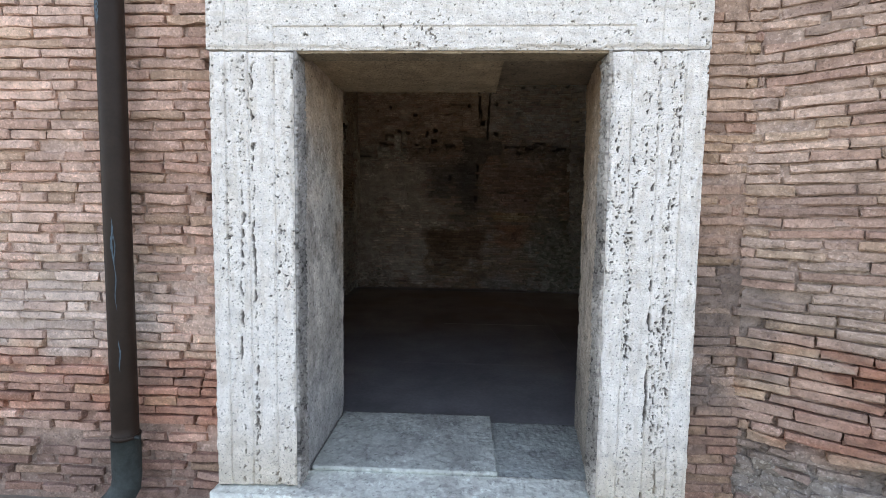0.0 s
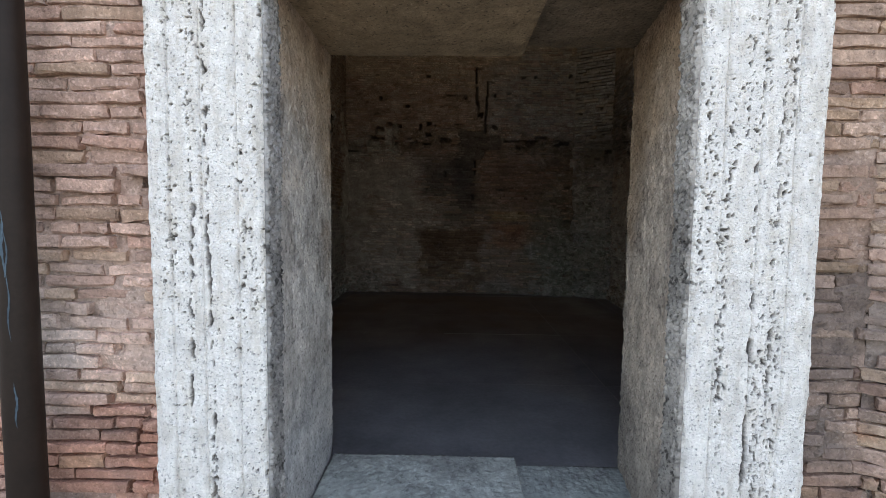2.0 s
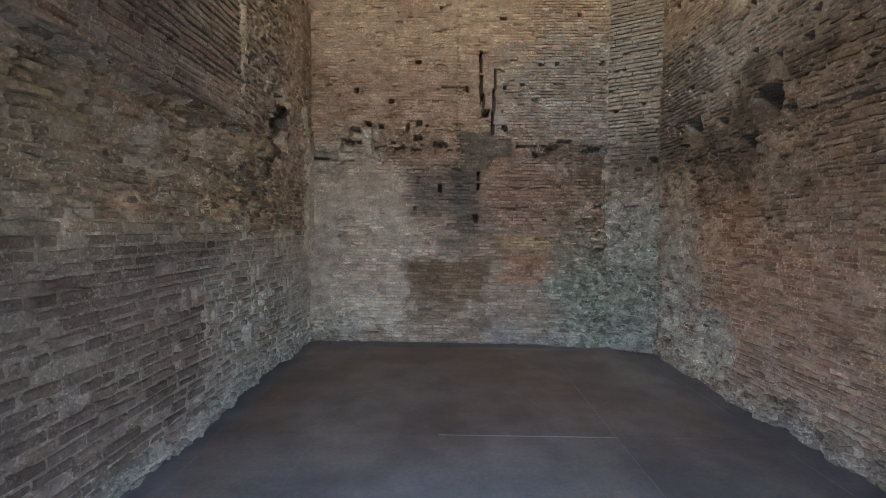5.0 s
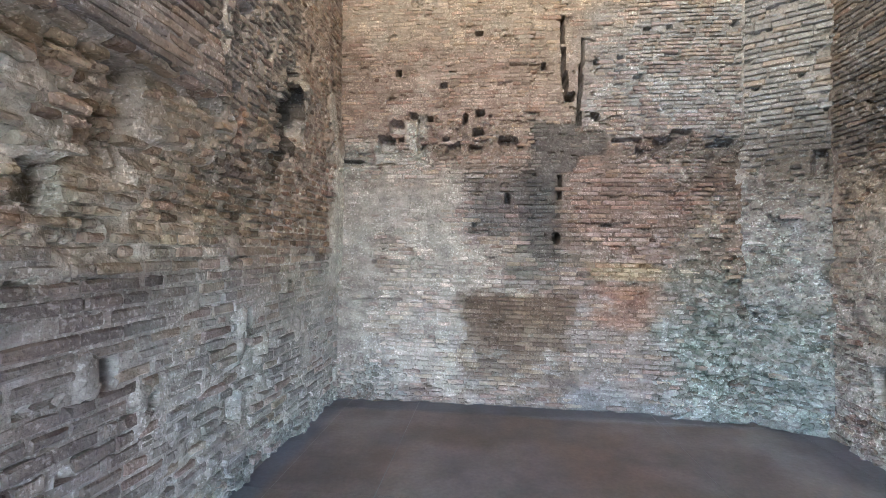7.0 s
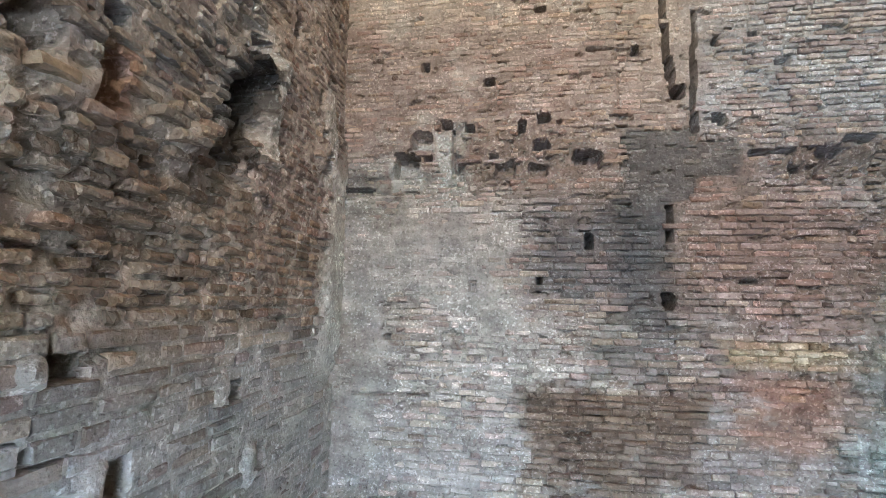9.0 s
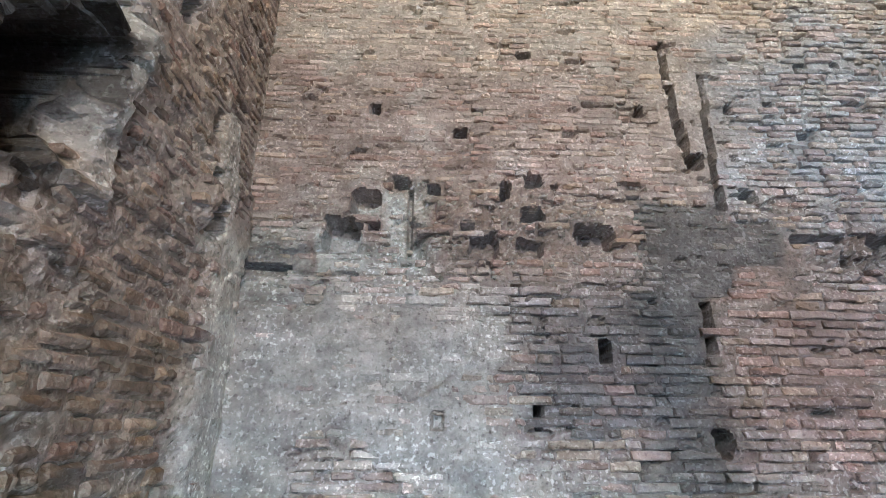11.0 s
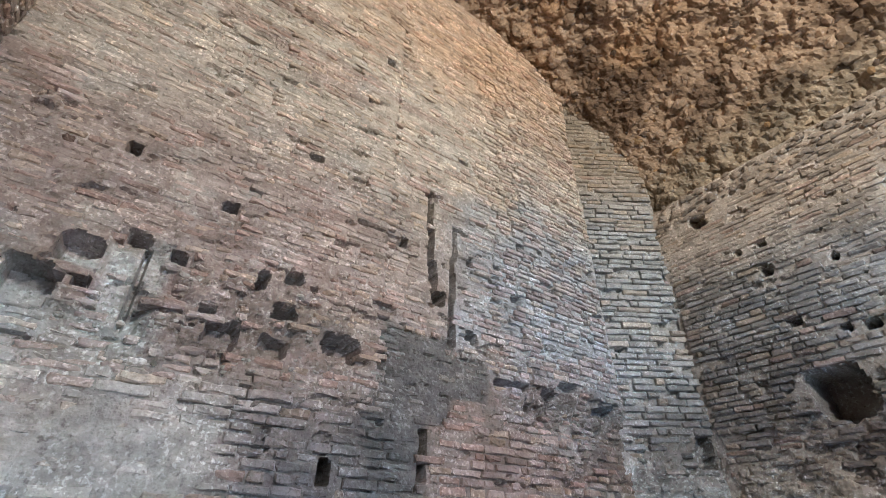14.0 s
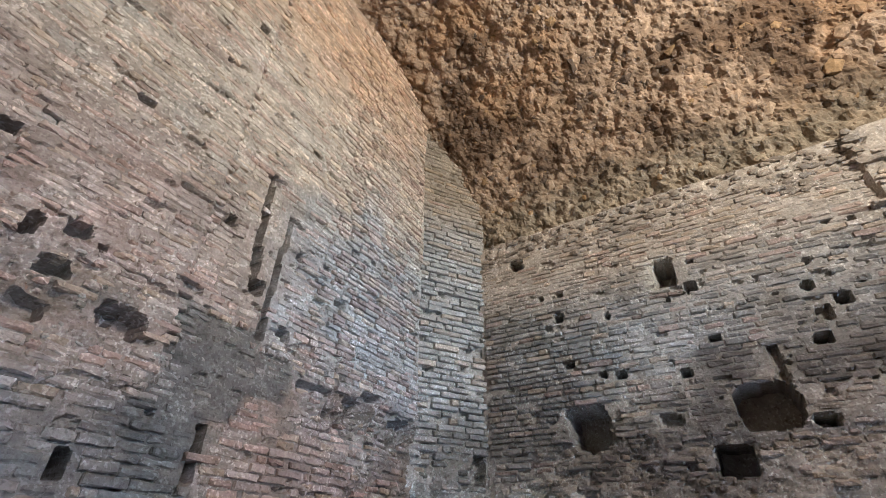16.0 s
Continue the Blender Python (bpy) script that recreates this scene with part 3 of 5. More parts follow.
def ne_paint(u, v):
    c = np.zeros(np.shape(u) + (3,)) + rgb(164, 168, 172)
    c = over(c, rgb(160, 140, 112), ramp(4.4, 5.4, v))
    # the same bluish daylight, painted over the corner's grey brick
    c = over(c, rgb(164, 170, 178), 0.7 * blob(u, v, 0.3, 3.4, 0.7, 0.9, 1, 0.5))
    c = over(c, rgb(84, 82, 80), 0.75 * blob(u, v, 0.5, 2.55, 0.5, 0.4, 2, 0.6, 0.5))
    c = over(c, rgb(134, 142, 136), 0.7 * blob(u, v, 0.3, 0.8, 0.6, 1.0, 3, 0.5))
    c = over(c, rgb(122, 132, 116), 0.5 * blob(u, v, 0.3, 0.6, 0.5, 0.5, 5, 0.5, 0.8))
    return muted(c) * 0.87 * (1 + 0.14 * fbm(u * 5, v * 7, 3, 4))[..., None]


NE_HOLES = [(0.15, 3.35, 0.05, 0.04), (0.5, 3.4, 0.04, 0.04), (0.25, 3.9, 0.04, 0.03), (0.65, 2.55, 0.1, 0.25, 0.12)]
wall_ne = wall_field("wall_northeast", "splayed corner of coarse grey brick courses", NE, -0.02, 0.78, -0.1, 6.4, 0.02, ne_relief, ne_paint, NE_HOLES, ne_plaster, 0.009, recess=lambda u, v: 0.022 * ramp(2.6, 2.9, v) * (1 - ramp(4.4, 5.4, v)))

# ---- west wall ----
WEST = Face((-2.17, 0, 0), (0, 1, 0), (1, 0, 0))
WEST_HOLES = [(5.69, 2.23, 0.1, 0.13, 0.12), (6.11, 2.15, 0.11, 0.24, 0.28), (5.95, 1.93, 0.2, 0.2, 0.14), (6.4, 2.5, 0.24, 0.12, 0.14), (7.25, 2.5, 0.14, 0.22, 0.4), (7.0, 2.54, 0.08, 0.2, 0.2),
              (7.27, 2.73, 0.09, 0.1), (6.33, 2.2, 0.03, 0.5, 0.07), (8.08, 2.71, 0.18, 0.38, 0.6), (8.16, 2.92, 0.22, 0.18, 0.6), (8.21, 3.14, 0.12, 0.14, 0.3), (9.0, 2.76, 0.15, 0.16, 0.4), (8.96, 2.92, 0.06, 0.08),
              (8.89, 3.17, 0.06, 0.14, 0.12), (7.78, 3.19, 0.12, 0.1), (7.76, 2.37, 0.08, 0.2, 0.15), (7.4, 3.31, 0.1, 0.1), (8.58, 3.52, 0.1, 0.12), (7.18, 1.57, 0.16, 0.1, 0.3), (8.07, 1.35, 0.14, 0.11, 0.3),
              (7.44, 0.94, 0.13, 0.18, 0.3), (7.77, 0.92, 0.15, 0.11, 0.3), (7.41, 1.18, 0.13, 0.12, 0.3), (8.34, 0.97, 0.13, 0.11, 0.3), (7.02, 0.89, 0.1, 0.14, 0.3), (6.5, 0.89, 0.09, 0.08, 0.3), (6.22, 1.1, 0.12, 0.13, 0.12),
              (7.37, 0.54, 0.2, 0.26, 0.1), (6.03, 0.69, 0.06, 0.18, 0.05), (5.39, 2.24, 0.1, 0.12), (9.32, 1.37, 0.07, 0.07), (9.33, 0.98, 0.06, 0.12), (9.27, 0.3, 0.1, 0.28, 0.12), (6.89, 2.3, 0.05, 0.09), (7.0, 2.1, 0.12, 0.05)]


def west_rubble(u, v):
    a = (0.95 - 0.3 * ramp(7.4, 8.2, u)) * patch(u, v, 3.0, 8.5, 1.72, 2.6, 3, 0.12, 0.2) + 0.8 * blob(u, v, 8.0, 2.8, 0.4, 0.4, 4) + 0.5 * blob(u, v, 7.4, 0.5, 0.6, 0.5, 6) + 0.7 * (1 - ramp(0.05, 0.25, v))
    return np.clip(a + 0.4 * patch(u, v, 7.1, 8.3, 2.55, 4.8, 5, 0.1, 0.2) + 0.15 * west_nubs(u, v), 0, 1)


def west_nubs(u, v):
    """The gnawed stretch beside the far corner, where bricks have lost their edges."""
    return np.clip(patch(u, v, 8.3, 9.05, 2.35, 4.8, 5, 0.1, 0.2) + patch(u, v, 8.0, 9.05, 1.62, 2.6, 6, 0.08, 0.1), 0, 1)


def west_band(u, v):
    """The long courses that jut out over the rubble and end at a quoin."""
    return ramp(2.57, 2.61, v + 0.02 * fbm(u * 4, v * 3, 6, 2)) * (1 - ramp(6.97, 7.0, u))


def west_slabs(u, v):
    """Large stones and sheets of mortar standing out of the rubble."""
    return np.clip(patch(u, v, 6.38, 6.95, 2.2, 2.5, 3, 0.03, 0.06) + patch(u, v, 5.58, 6.06, 2.04, 2.42, 4, 0.03, 0.08) + 0.7 * patch(u, v, 7.32, 7.7, 2.36, 2.56, 5, 0.03, 0.06) + 0.7 * patch(u, v, 6.36, 6.7, 1.9, 2.1, 7, 0.04, 0.08), 0, 1)


def west_relief(u, v):
    r, slab = west_rubble(u, v), west_slabs(u, v)
    loose = r * (1 - 0.6 * west_nubs(u, v)) * (1 - slab) * (1 - west_band(u, v))
    d = 0.025 * fbm(u * 0.8, v * 0.8, 2, 3) + loose * (-0.035 + 0.055 * fbm(u * 2.6, v * 4, 5, 4) + 0.03 * blocks(u, v, 5, 0.3, 0.12))
    d = d + slab * (0.035 + 0.02 * fbm(u * 8, v * 11, 6, 3)) + 0.075 * west_band(u, v) * (1 - 0.4 * ramp(2.84, 2.88, v)) + 0.06 * patch(u, v, 7.03, 7.14, 2.85, 4.6, 4, 0.02, 0.02)
    # bumps in front of these holes, added to cast shade into them
    for hu, hv, ru, rv in ((7.11, 2.5, 0.09, 0.14), (8.9, 2.78, 0.06, 0.1), (7.66, 2.4, 0.08, 0.1), (7.1, 1.58, 0.06, 0.05)):
        d = d + 0.06 * blob(u, v, hu, hv, ru, rv, 4, 0.4, 0.25)
    # lips added before the lower putlog holes to keep the doorway's light out
    for hu, hv in ((7.32, 1.18), (7.34, 0.94), (7.66, 0.92), (7.97, 1.35), (8.25, 0.97), (6.94, 0.89), (6.43, 0.89), (6.12, 1.1)):
        d = d + 0.035 * blob(u, v, hu, hv, 0.06, 0.1, 5, 0.4, 0.25)
    d = d - 0.05 * patch(u, v, 5.0, 7.0, 2.48, 2.58, 8, 0.03, 0.03)
    d = d + 0.05 * (1 - ramp(0.02, 0.22, v)) * (0.6 + fbm(u * 5, v * 5, 3, 3)) - 0.03 * blob(u, v, 7.3, 0.6, 0.35, 0.3, 6)
    d = d + west_nubs(u, v) * (0.01 * fbm(u * 18, v * 24, 4, 3) + 0.025 * fbm(u * 3, v * 3, 6, 3))
    return d + 0.03 * patch(u, v, 9.05, 9.4, 1.4, 3.0, 2, 0.06, 0.06) + 0.03 * patch(u, v, 8.28, 8.36, 2.5, 3.16, 5, 0.03, 0.04)


def west_plaster(u, v):
    return np.clip(0.5 * west_slabs(u, v) + patch(u, v, 8.3, 8.36, 2.5, 3.16, 5, 0.02, 0.04) + patch(u, v, 8.97, 9.14, 2.6, 3.3, 9, 0.03, 0.05) + 0.3 * west_nubs(u, v) + 0.95 * patch(u, v, 9.0, 9.4, 1.3, 2.9, 4, 0.06, 0.1) + 0.6 * patch(u, v, 8.2, 9.4, 0.5, 1.55, 5, 0.15, 0.35) + 0.4 * blob(u, v, 7.6, 1.0, 0.35, 0.4, 6) + 0.4 * blob(u, v, 6.7, 0.7, 0.3, 0.5, 8, 0.4, 0.6), 0, 1)


def west_paint(u, v):
    c = np.zeros(np.shape(u) + (3,)) + rgb(144, 134, 126)
    c = over(c, rgb(148, 145, 141), 0.75 * patch(u, v, 6.7, 9.5, -0.2, 1.55, 2, 0.3, 0.3))
    c = over(c, rgb(108, 89, 81), 0.85 * patch(u, v, 3.0, 6.5, -0.2, 1.8, 3, 0.4, 0.3))
    c = over(c, rgb(162, 144, 120), 0.85 * patch(u, v, 3.0, 8.6, 1.66, 2.6, 4, 0.15, 0.2))
    c = over(c, rgb(176, 140, 96), 0.55 * blob(u, v, 6.4, 2.2, 0.9, 0.4, 5, 0.4, 0.8))
    c = over(c, rgb(168, 154, 136), 0.6 * west_slabs(u, v))
    c = over(c, rgb(140, 119, 98), 0.85 * patch(u, v, 7.3, 9.0, 1.6, 2.5, 6, 0.12, 0.15))
    c = over(c, rgb(158, 150, 142), 0.7 * ramp(2.6, 2.9, v) * ramp(6.95, 7.05, u))
    c = over(c, rgb(156, 141, 133), 0.85 * west_band(u, v) * (1 - 0.5 * ramp(2.85, 2.95, v)))
    c = over(c, rgb(150, 131, 120), 0.85 * patch(u, v, 8.25, 9.4, 2.2, 4.9, 8, 0.12, 0.15))
    # first blob paints the warm light inside the hole at u 7.3
    c = over(c, rgb(176, 112, 62), 0.7 * blob(u, v, 7.32, 2.5, 0.05, 0.11, 6, 0.3, 0.2) + 0.4 * blob(u, v, 5.6, 1.78, 0.3, 0.1, 7, 0.4, 0.6))
    c = over(c, rgb(160, 160, 157), 0.75 * np.clip(patch(u, v, 8.3, 8.35, 2.5, 3.14, 5, 0.02, 0.05) + patch(u, v, 8.97, 9.14, 2.58, 3.32, 9, 0.04, 0.06), 0, 1))
    # dark earthy core of the deep hollow, with its shade painted in
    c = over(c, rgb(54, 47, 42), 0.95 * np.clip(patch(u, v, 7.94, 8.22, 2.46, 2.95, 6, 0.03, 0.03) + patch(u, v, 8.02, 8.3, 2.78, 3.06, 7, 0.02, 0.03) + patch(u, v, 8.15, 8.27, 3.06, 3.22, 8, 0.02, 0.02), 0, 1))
    c = over(c, rgb(194, 192, 186), 0.95 * patch(u, v, 9.0, 9.4, 1.3, 2.75, 8, 0.05, 0.08))
    c = over(c, rgb(178, 176, 170), 0.6 * patch(u, v, 7.9, 9.4, 1.44, 1.56, 9, 0.03, 0.05))
    c = over(c, rgb(160, 158, 154), 0.5 * patch(u, v, 8.2, 9.5, 0.2, 1.5, 9, 0.2, 0.3))
    c = over(c, rgb(182, 176, 168), 0.8 * patch(u, v, 7.03, 7.14, 2.85, 4.6, 4, 0.03, 0.03))
    c = over(c, rgb(172, 170, 166), 0.7 * (1 - ramp(0.05, 0.22, v + 0.08 * fbm(u * 4, v * 4, 3, 3))))
    return muted(c, 0.3) * np.array([1.02, 1.02, 0.96]) * (1 + 0.2 * fbm(u * 5, v * 9, 12, 4))[..., None]


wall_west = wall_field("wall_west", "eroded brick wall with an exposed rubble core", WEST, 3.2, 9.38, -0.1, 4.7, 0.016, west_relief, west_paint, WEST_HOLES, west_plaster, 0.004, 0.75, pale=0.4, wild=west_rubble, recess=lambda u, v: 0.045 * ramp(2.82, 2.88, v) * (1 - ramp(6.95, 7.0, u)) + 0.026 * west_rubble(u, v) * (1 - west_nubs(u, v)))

# ---- east wall ----
EAST = Face((2.67, 0, 0), (0, 1, 0), (-1, 0, 0))
EAST_HOLES = [(7.25, 3.95, 0.17, 0.26), (8.08, 2.79, 0.33, 0.32, 0.6), (6.86, 2.82, 0.36, 0.3, 0.7), (7.15, 2.49, 0.23, 0.2, 0.6), (8.56, 4.42, 0.14, 0.14), (8.17, 3.99, 0.07, 0.06),
              (8.34, 3.99, 0.05, 0.05), (8.2, 3.76, 0.08, 0.08), (7.78, 3.68, 0.05, 0.06), (7.04, 4.0, 0.06, 0.05), (7.09, 3.76, 0.07, 0.08), (7.28, 3.69, 0.05, 0.06), (7.04, 3.31, 0.07, 0.08),
              (7.29, 3.1, 0.07, 0.06), (7.76, 3.16, 0.09, 0.06), (8.16, 3.32, 0.07, 0.06), (7.46, 2.78, 0.14, 0.09, 0.08), (6.31, 3.78, 0.06, 0.04), (6.38, 3.59, 0.09, 0.07),
              (6.21, 3.45, 0.09, 0.08), (6.36, 3.38, 0.12, 0.09, 0.08), (6.42, 3.2, 0.09, 0.07), (6.58, 2.68, 0.14, 0.07), (6.1, 4.06, 0.05, 0.04), (5.96, 4.02, 0.05, 0.05),
              (8.4, 0.62, 0.14, 0.3, 0.14), (6.72, 3.08, 0.06, 0.3, 0.06), (7.89, 3.18, 0.06, 0.06)]


def east_arch(u, v):
    """The shallow blocked arch near the floor."""
    r = np.hypot((u - 7.6) / 0.36, np.maximum(v - 0.42, 0) / 0.42)
    return (1 - ramp(0.92, 1.04, r + 0.05 * fbm(u * 6, v * 6, 3, 3))) * ramp(0.02, 0.14, v)


def east_rubble(u, v):
    return np.clip(0.8 * (1 - ramp(0.1, 0.35, v)) + 0.7 * blob(u, v, 7.6, 2.4, 1.2, 0.45, 3) + 0.6 * blob(u, v, 8.5, 1.2, 0.6, 1.2, 5, 0.5) + east_arch(u, v), 0, 1)


def east_relief(u, v):
    d = 0.02 * fbm(u * 0.9, v * 0.9, 4, 3) - 0.12 * east_arch(u, v) + 0.07 * (1 - ramp(0.02, 0.3, v)) * (0.5 + fbm(u * 5, v * 5, 5, 3))
    d = d + 0.04 * ramp(2.6, 2.72, v + 0.06 * fbm(u * 3, v, 2, 3)) + east_rubble(u, v) * 0.035 * fbm(u * 7, v * 7, 8, 4)
    return d + 0.06 * (1 - ramp(5.7, 5.74, u + 0.05 * fbm(u * 3, v * 4, 2, 2))) * ramp(3.0, 3.1, v)


def east_plaster(u, v):
    return np.clip(0.9 * east_arch(u, v) + 0.7 * blob(u, v, 8.2, 1.5, 0.4, 0.9, 6, 0.4, 0.6) + 0.6 * blob(u, v, 7.0, 2.2, 0.8, 0.3, 7), 0, 1)


def east_paint(u, v):
    c = np.zeros(np.shape(u) + (3,)) + rgb(136, 122, 112)
    c = over(c, rgb(156, 115, 87), 0.8 * patch(u, v, 3.0, 7.9, 0.2, 2.2, 1, 0.4, 0.4))
    c = over(c, rgb(134, 133, 134), 0.85 * patch(u, v, 5.8, 9.1, 2.6, 4.3, 2, 0.3, 0.3))
    c = over(c, rgb(146, 154, 166), 0.7 * blob(u, v, 7.7, 3.3, 0.8, 0.35, 3, 0.6))
    c = over(c, rgb(178, 160, 140), 0.75 * ramp(3.7, 4.3, v))
    c = over(c, rgb(98, 95, 96), 0.6 * patch(u, v, 8.0, 9.1, 2.3, 3.5, 7, 0.25, 0.2))
    c = over(c, rgb(90, 82, 80), 0.6 * patch(u, v, 3.0, 6.75, 2.3, 3.5, 6, 0.3, 0.3))
    c = over(c, rgb(80, 71, 68), 0.88 * blob(u, v, 6.8, 2.6, 1.3, 0.65, 4, 0.5))
    c = over(c, rgb(132, 116, 104), 0.7 * patch(u, v, 5.0, 6.9, 1.6, 3.0, 5, 0.2, 0.2))
    c = over(c, rgb(144, 140, 132), 0.8 * east_arch(u, v))
    c = over(c, rgb(150, 148, 142), 0.6 * blob(u, v, 8.6, 1.2, 0.5, 1.2, 6, 0.5))
    c = over(c, rgb(196, 190, 180), 0.8 * blob(u, v, 7.33, 3.98, 0.1, 0.22, 7, 0.3, 0.5))
    c = over(c, rgb(160, 152, 142), 0.6 * (1 - ramp(0.05, 0.3, v + 0.1 * fbm(u * 4, v * 4, 3, 3))))
    return muted(c, 0.26) * (1.1 - 0.1 * ramp(2.4, 2.7, v))[..., None] * (1 + 0.24 * fbm(u * 5, v * 9, 10, 4))[..., None]


wall_east = wall_field("wall_east", "brick side wall with square beam holes and a blocked arch", EAST, 3.2, 8.99, -0.1, 4.75, 0.0155, east_relief, east_paint, EAST_HOLES, east_plaster, 0.012, pale=0.3, wild=east_rubble, recess=lambda u, v: 0.02 * ramp(2.6, 2.8, v) * (1 - ramp(3.4, 4.2, v)) * ramp(7.6, 8.2, u))

# ---- barrel vault of rubble concrete ----
VX, VZ, VR = 0.25, 4.56, 2.44


def lumps(n, seed):
    """Broken stones: an icosphere each, squashed and chipped."""
    bm = bmesh.new()
    bmesh.ops.create_icosphere(bm, subdivisions=1, radius=1.0)
    unit = np.array([w.co[:] for w in bm.verts])
    tri = np.array([[w.index for w in f.verts] for f in bm.faces])
    bm.free()
    rng = np.random.RandomState(seed)
    v = unit[None] * (1 + rng.normal(0, 0.16, (n, len(unit), 1)))
    v = np.sign(v) * np.abs(v) ** 0.6 * rng.uniform(0.4, 1.0, (n, 1, 3))
    return v, tri, rng


def vault_depth(s, y):
    return 0.05 * fbm(s * 1.2, y * 1.2, 2, 3) + 0.05 * fbm(s * 4, y * 4, 4, 3) + 0.035 * np.abs(fbm(s * 9, y * 9, 7, 3)) + 0.036 * fbm(s * 17, y * 17, 6, 3) - 0.06


def vault_paint(s, y):
    c = np.zeros(np.shape(s) + (3,)) + rgb(166, 142, 120)
    c = over(c, rgb(160, 126, 92), 0.7 * ramp(0.0, 0.6, fbm(s * 1.1, y * 1.1, 3, 4)))
    c = over(c, rgb(98, 78, 62), 0.8 * ramp(0.1, 0.6, fbm(s * 2.2, y * 2.2, 8, 4)))
    c = over(c, rgb(158, 146, 128), 0.7 * (1 - ramp(0.3, 1.0, s)))
    return c * np.array([0.94, 0.96, 0.94])


def build_vault():
    ns, ny = 380, 310
    s, y = np.meshgrid(np.linspace(-0.1, math.pi * VR + 0.1, ns), np.linspace(3.2, 9.44, ny), indexing="ij")
    s, y = s.ravel(), y.ravel()

    def place(s, y, d):
        a = s / VR
        return np.stack([VX + (VR - d) * np.cos(a), y, VZ + (VR - d) * np.sin(a)], -1)
    verts, cols = place(s, y, vault_depth(s, y)), vault_paint(s, y) * 0.92
    idx = np.arange(ns * ny).reshape(ns, ny)
    faces = np.stack([idx[:-1, :-1], idx[:-1, 1:], idx[1:, 1:], idx[1:, :-1]], -1).reshape(-1, 4)
    outer = len(verts)
    crust = place(s, y, np.full(len(s), -0.4)).reshape(ns, ny, 3)[::10, ::10]
    ks, ky = crust.shape[:2]
    oi = np.arange(ks * ky).reshape(ks, ky) + outer
    back = np.stack([oi[:-1, :-1], oi[1:, :-1], oi[1:, 1:], oi[:-1, 1:]], -1).reshape(-1, 4)
    verts = np.concatenate([verts, crust.reshape(-1, 3)])
    cols = np.concatenate([cols, vault_paint(s, y).reshape(ns, ny, 3)[::10, ::10].reshape(-1, 3)])
    n = 7500
    lump, tri, rng = lumps(n, 5)
    cs, cy = rng.uniform(0.12, math.pi * VR - 0.1, n), rng.uniform(3.3, 9.3, n)
    size = np.clip(rng.lognormal(-3.4, 0.42, n), 0.014, 0.085)
    a = cs / VR
    inward = np.stack([-np.cos(a), np.zeros(n), -np.sin(a)], -1)
    along = np.stack([-np.sin(a), np.zeros(n), np.cos(a)], -1)
    side = np.tile([0.0, 1.0, 0.0], (n, 1))
    turn = rng.uniform(0, math.pi, n)
    e1 = along * np.cos(turn)[:, None] + side * np.sin(turn)[:, None]
    e2 = -along * np.sin(turn)[:, None] + side * np.cos(turn)[:, None]
    lump = lump * size[:, None, None]
    pts = place(cs, cy, vault_depth(cs, cy) - 0.4 * size)[:, None, :] + lump[..., 0:1] * e1[:, None] + lump[..., 1:2] * e2[:, None] + lump[..., 2:3] * inward[:, None]
    tone = vault_paint(cs, cy) * rng.uniform(0.75, 1.3, (n, 1))
    pick = rng.rand(n)[:, None]
    tone = np.where(pick < 0.07, rgb(160, 132, 96) * rng.uniform(0.7, 1.0, (n, 1)), np.where(pick > 0.93, rgb(92, 78, 66), tone))
    start = len(verts)
    tris = (tri[None] + (np.arange(n) * lump.shape[1])[:, None, None] + start).reshape(-1, 3)
    verts = np.concatenate([verts, pts.reshape(-1, 3)])
    cols = np.concatenate([cols, np.repeat(tone, lump.shape[1], 0)])
    return mesh("ceiling", verts, faces.tolist() + back.tolist() + tris.tolist(), TUFF, cols)


ceiling = tagged(new("ceiling", build_vault()), "barrel vault of bare brown tuff rubble concrete", "ceiling", kind="structure")

# ---- south wall with the doorway ----
wall_south = tagged(new("wall_south"), "thick entrance wall of the chamber", "wall", kind="structure")
# unseen opening added at z 3.3 to 4.1 to admit daylight
for lo, hi in (((-6.0, 2.47, -0.2), (-0.9, 3.2, 2.36)), ((0.9, 2.47, -0.2), (3.2, 3.2, 2.36)), ((-6.0, 2.47, 2.44), (3.2, 3.2, 3.3)),
               ((-6.0, 2.47, 3.3), (-0.25, 3.2, 4.1)), ((0.45, 2.47, 3.3), (3.2, 3.2, 4.1)), ((-6.0, 2.47, 4.1), (3.2, 3.2, 7.4))):
    part("masonry_block", box_mesh("masonry_block", lo, hi, PLASTER), wall_south)

# ---- facade brickwork ----
FW = Face((0, 2.42, 0), (1, 0, 0), (0, -1, 0))
FW_HOLES = [(-1.36, 2.27, 0.06, 0.04), (-1.35, 1.59, 0.05, 0.04), (-2.12, 0.67, 0.12, 0.03, 0.03), (-1.5, 0.93, 0.05, 0.06, 0.03)]


def fw_relief(u, v):
    return 0.01 * fbm(u, v, 3, 3) - 0.012 * (1 - ramp(0.1, 0.4, v)) * (1 + fbm(u * 4, v * 4, 5, 3))


def fw_plaster(u, v):
    return np.clip(0.8 * blob(u, v, -1.42, 0.95, 0.13, 0.28, 3) + 0.7 * blob(u, v, -2.0, 0.68, 0.12, 0.06, 4), 0, 1)


def fw_rubble(u, v):
    return np.clip(0.5 * (1 - ramp(0.2, 0.5, v + 0.1 * fbm(u * 3, v * 3, 4, 2))) + 0.5 * blob(u, v, -1.42, 1.1, 0.2, 0.9, 3, 0.5, 0.5), 0, 1)


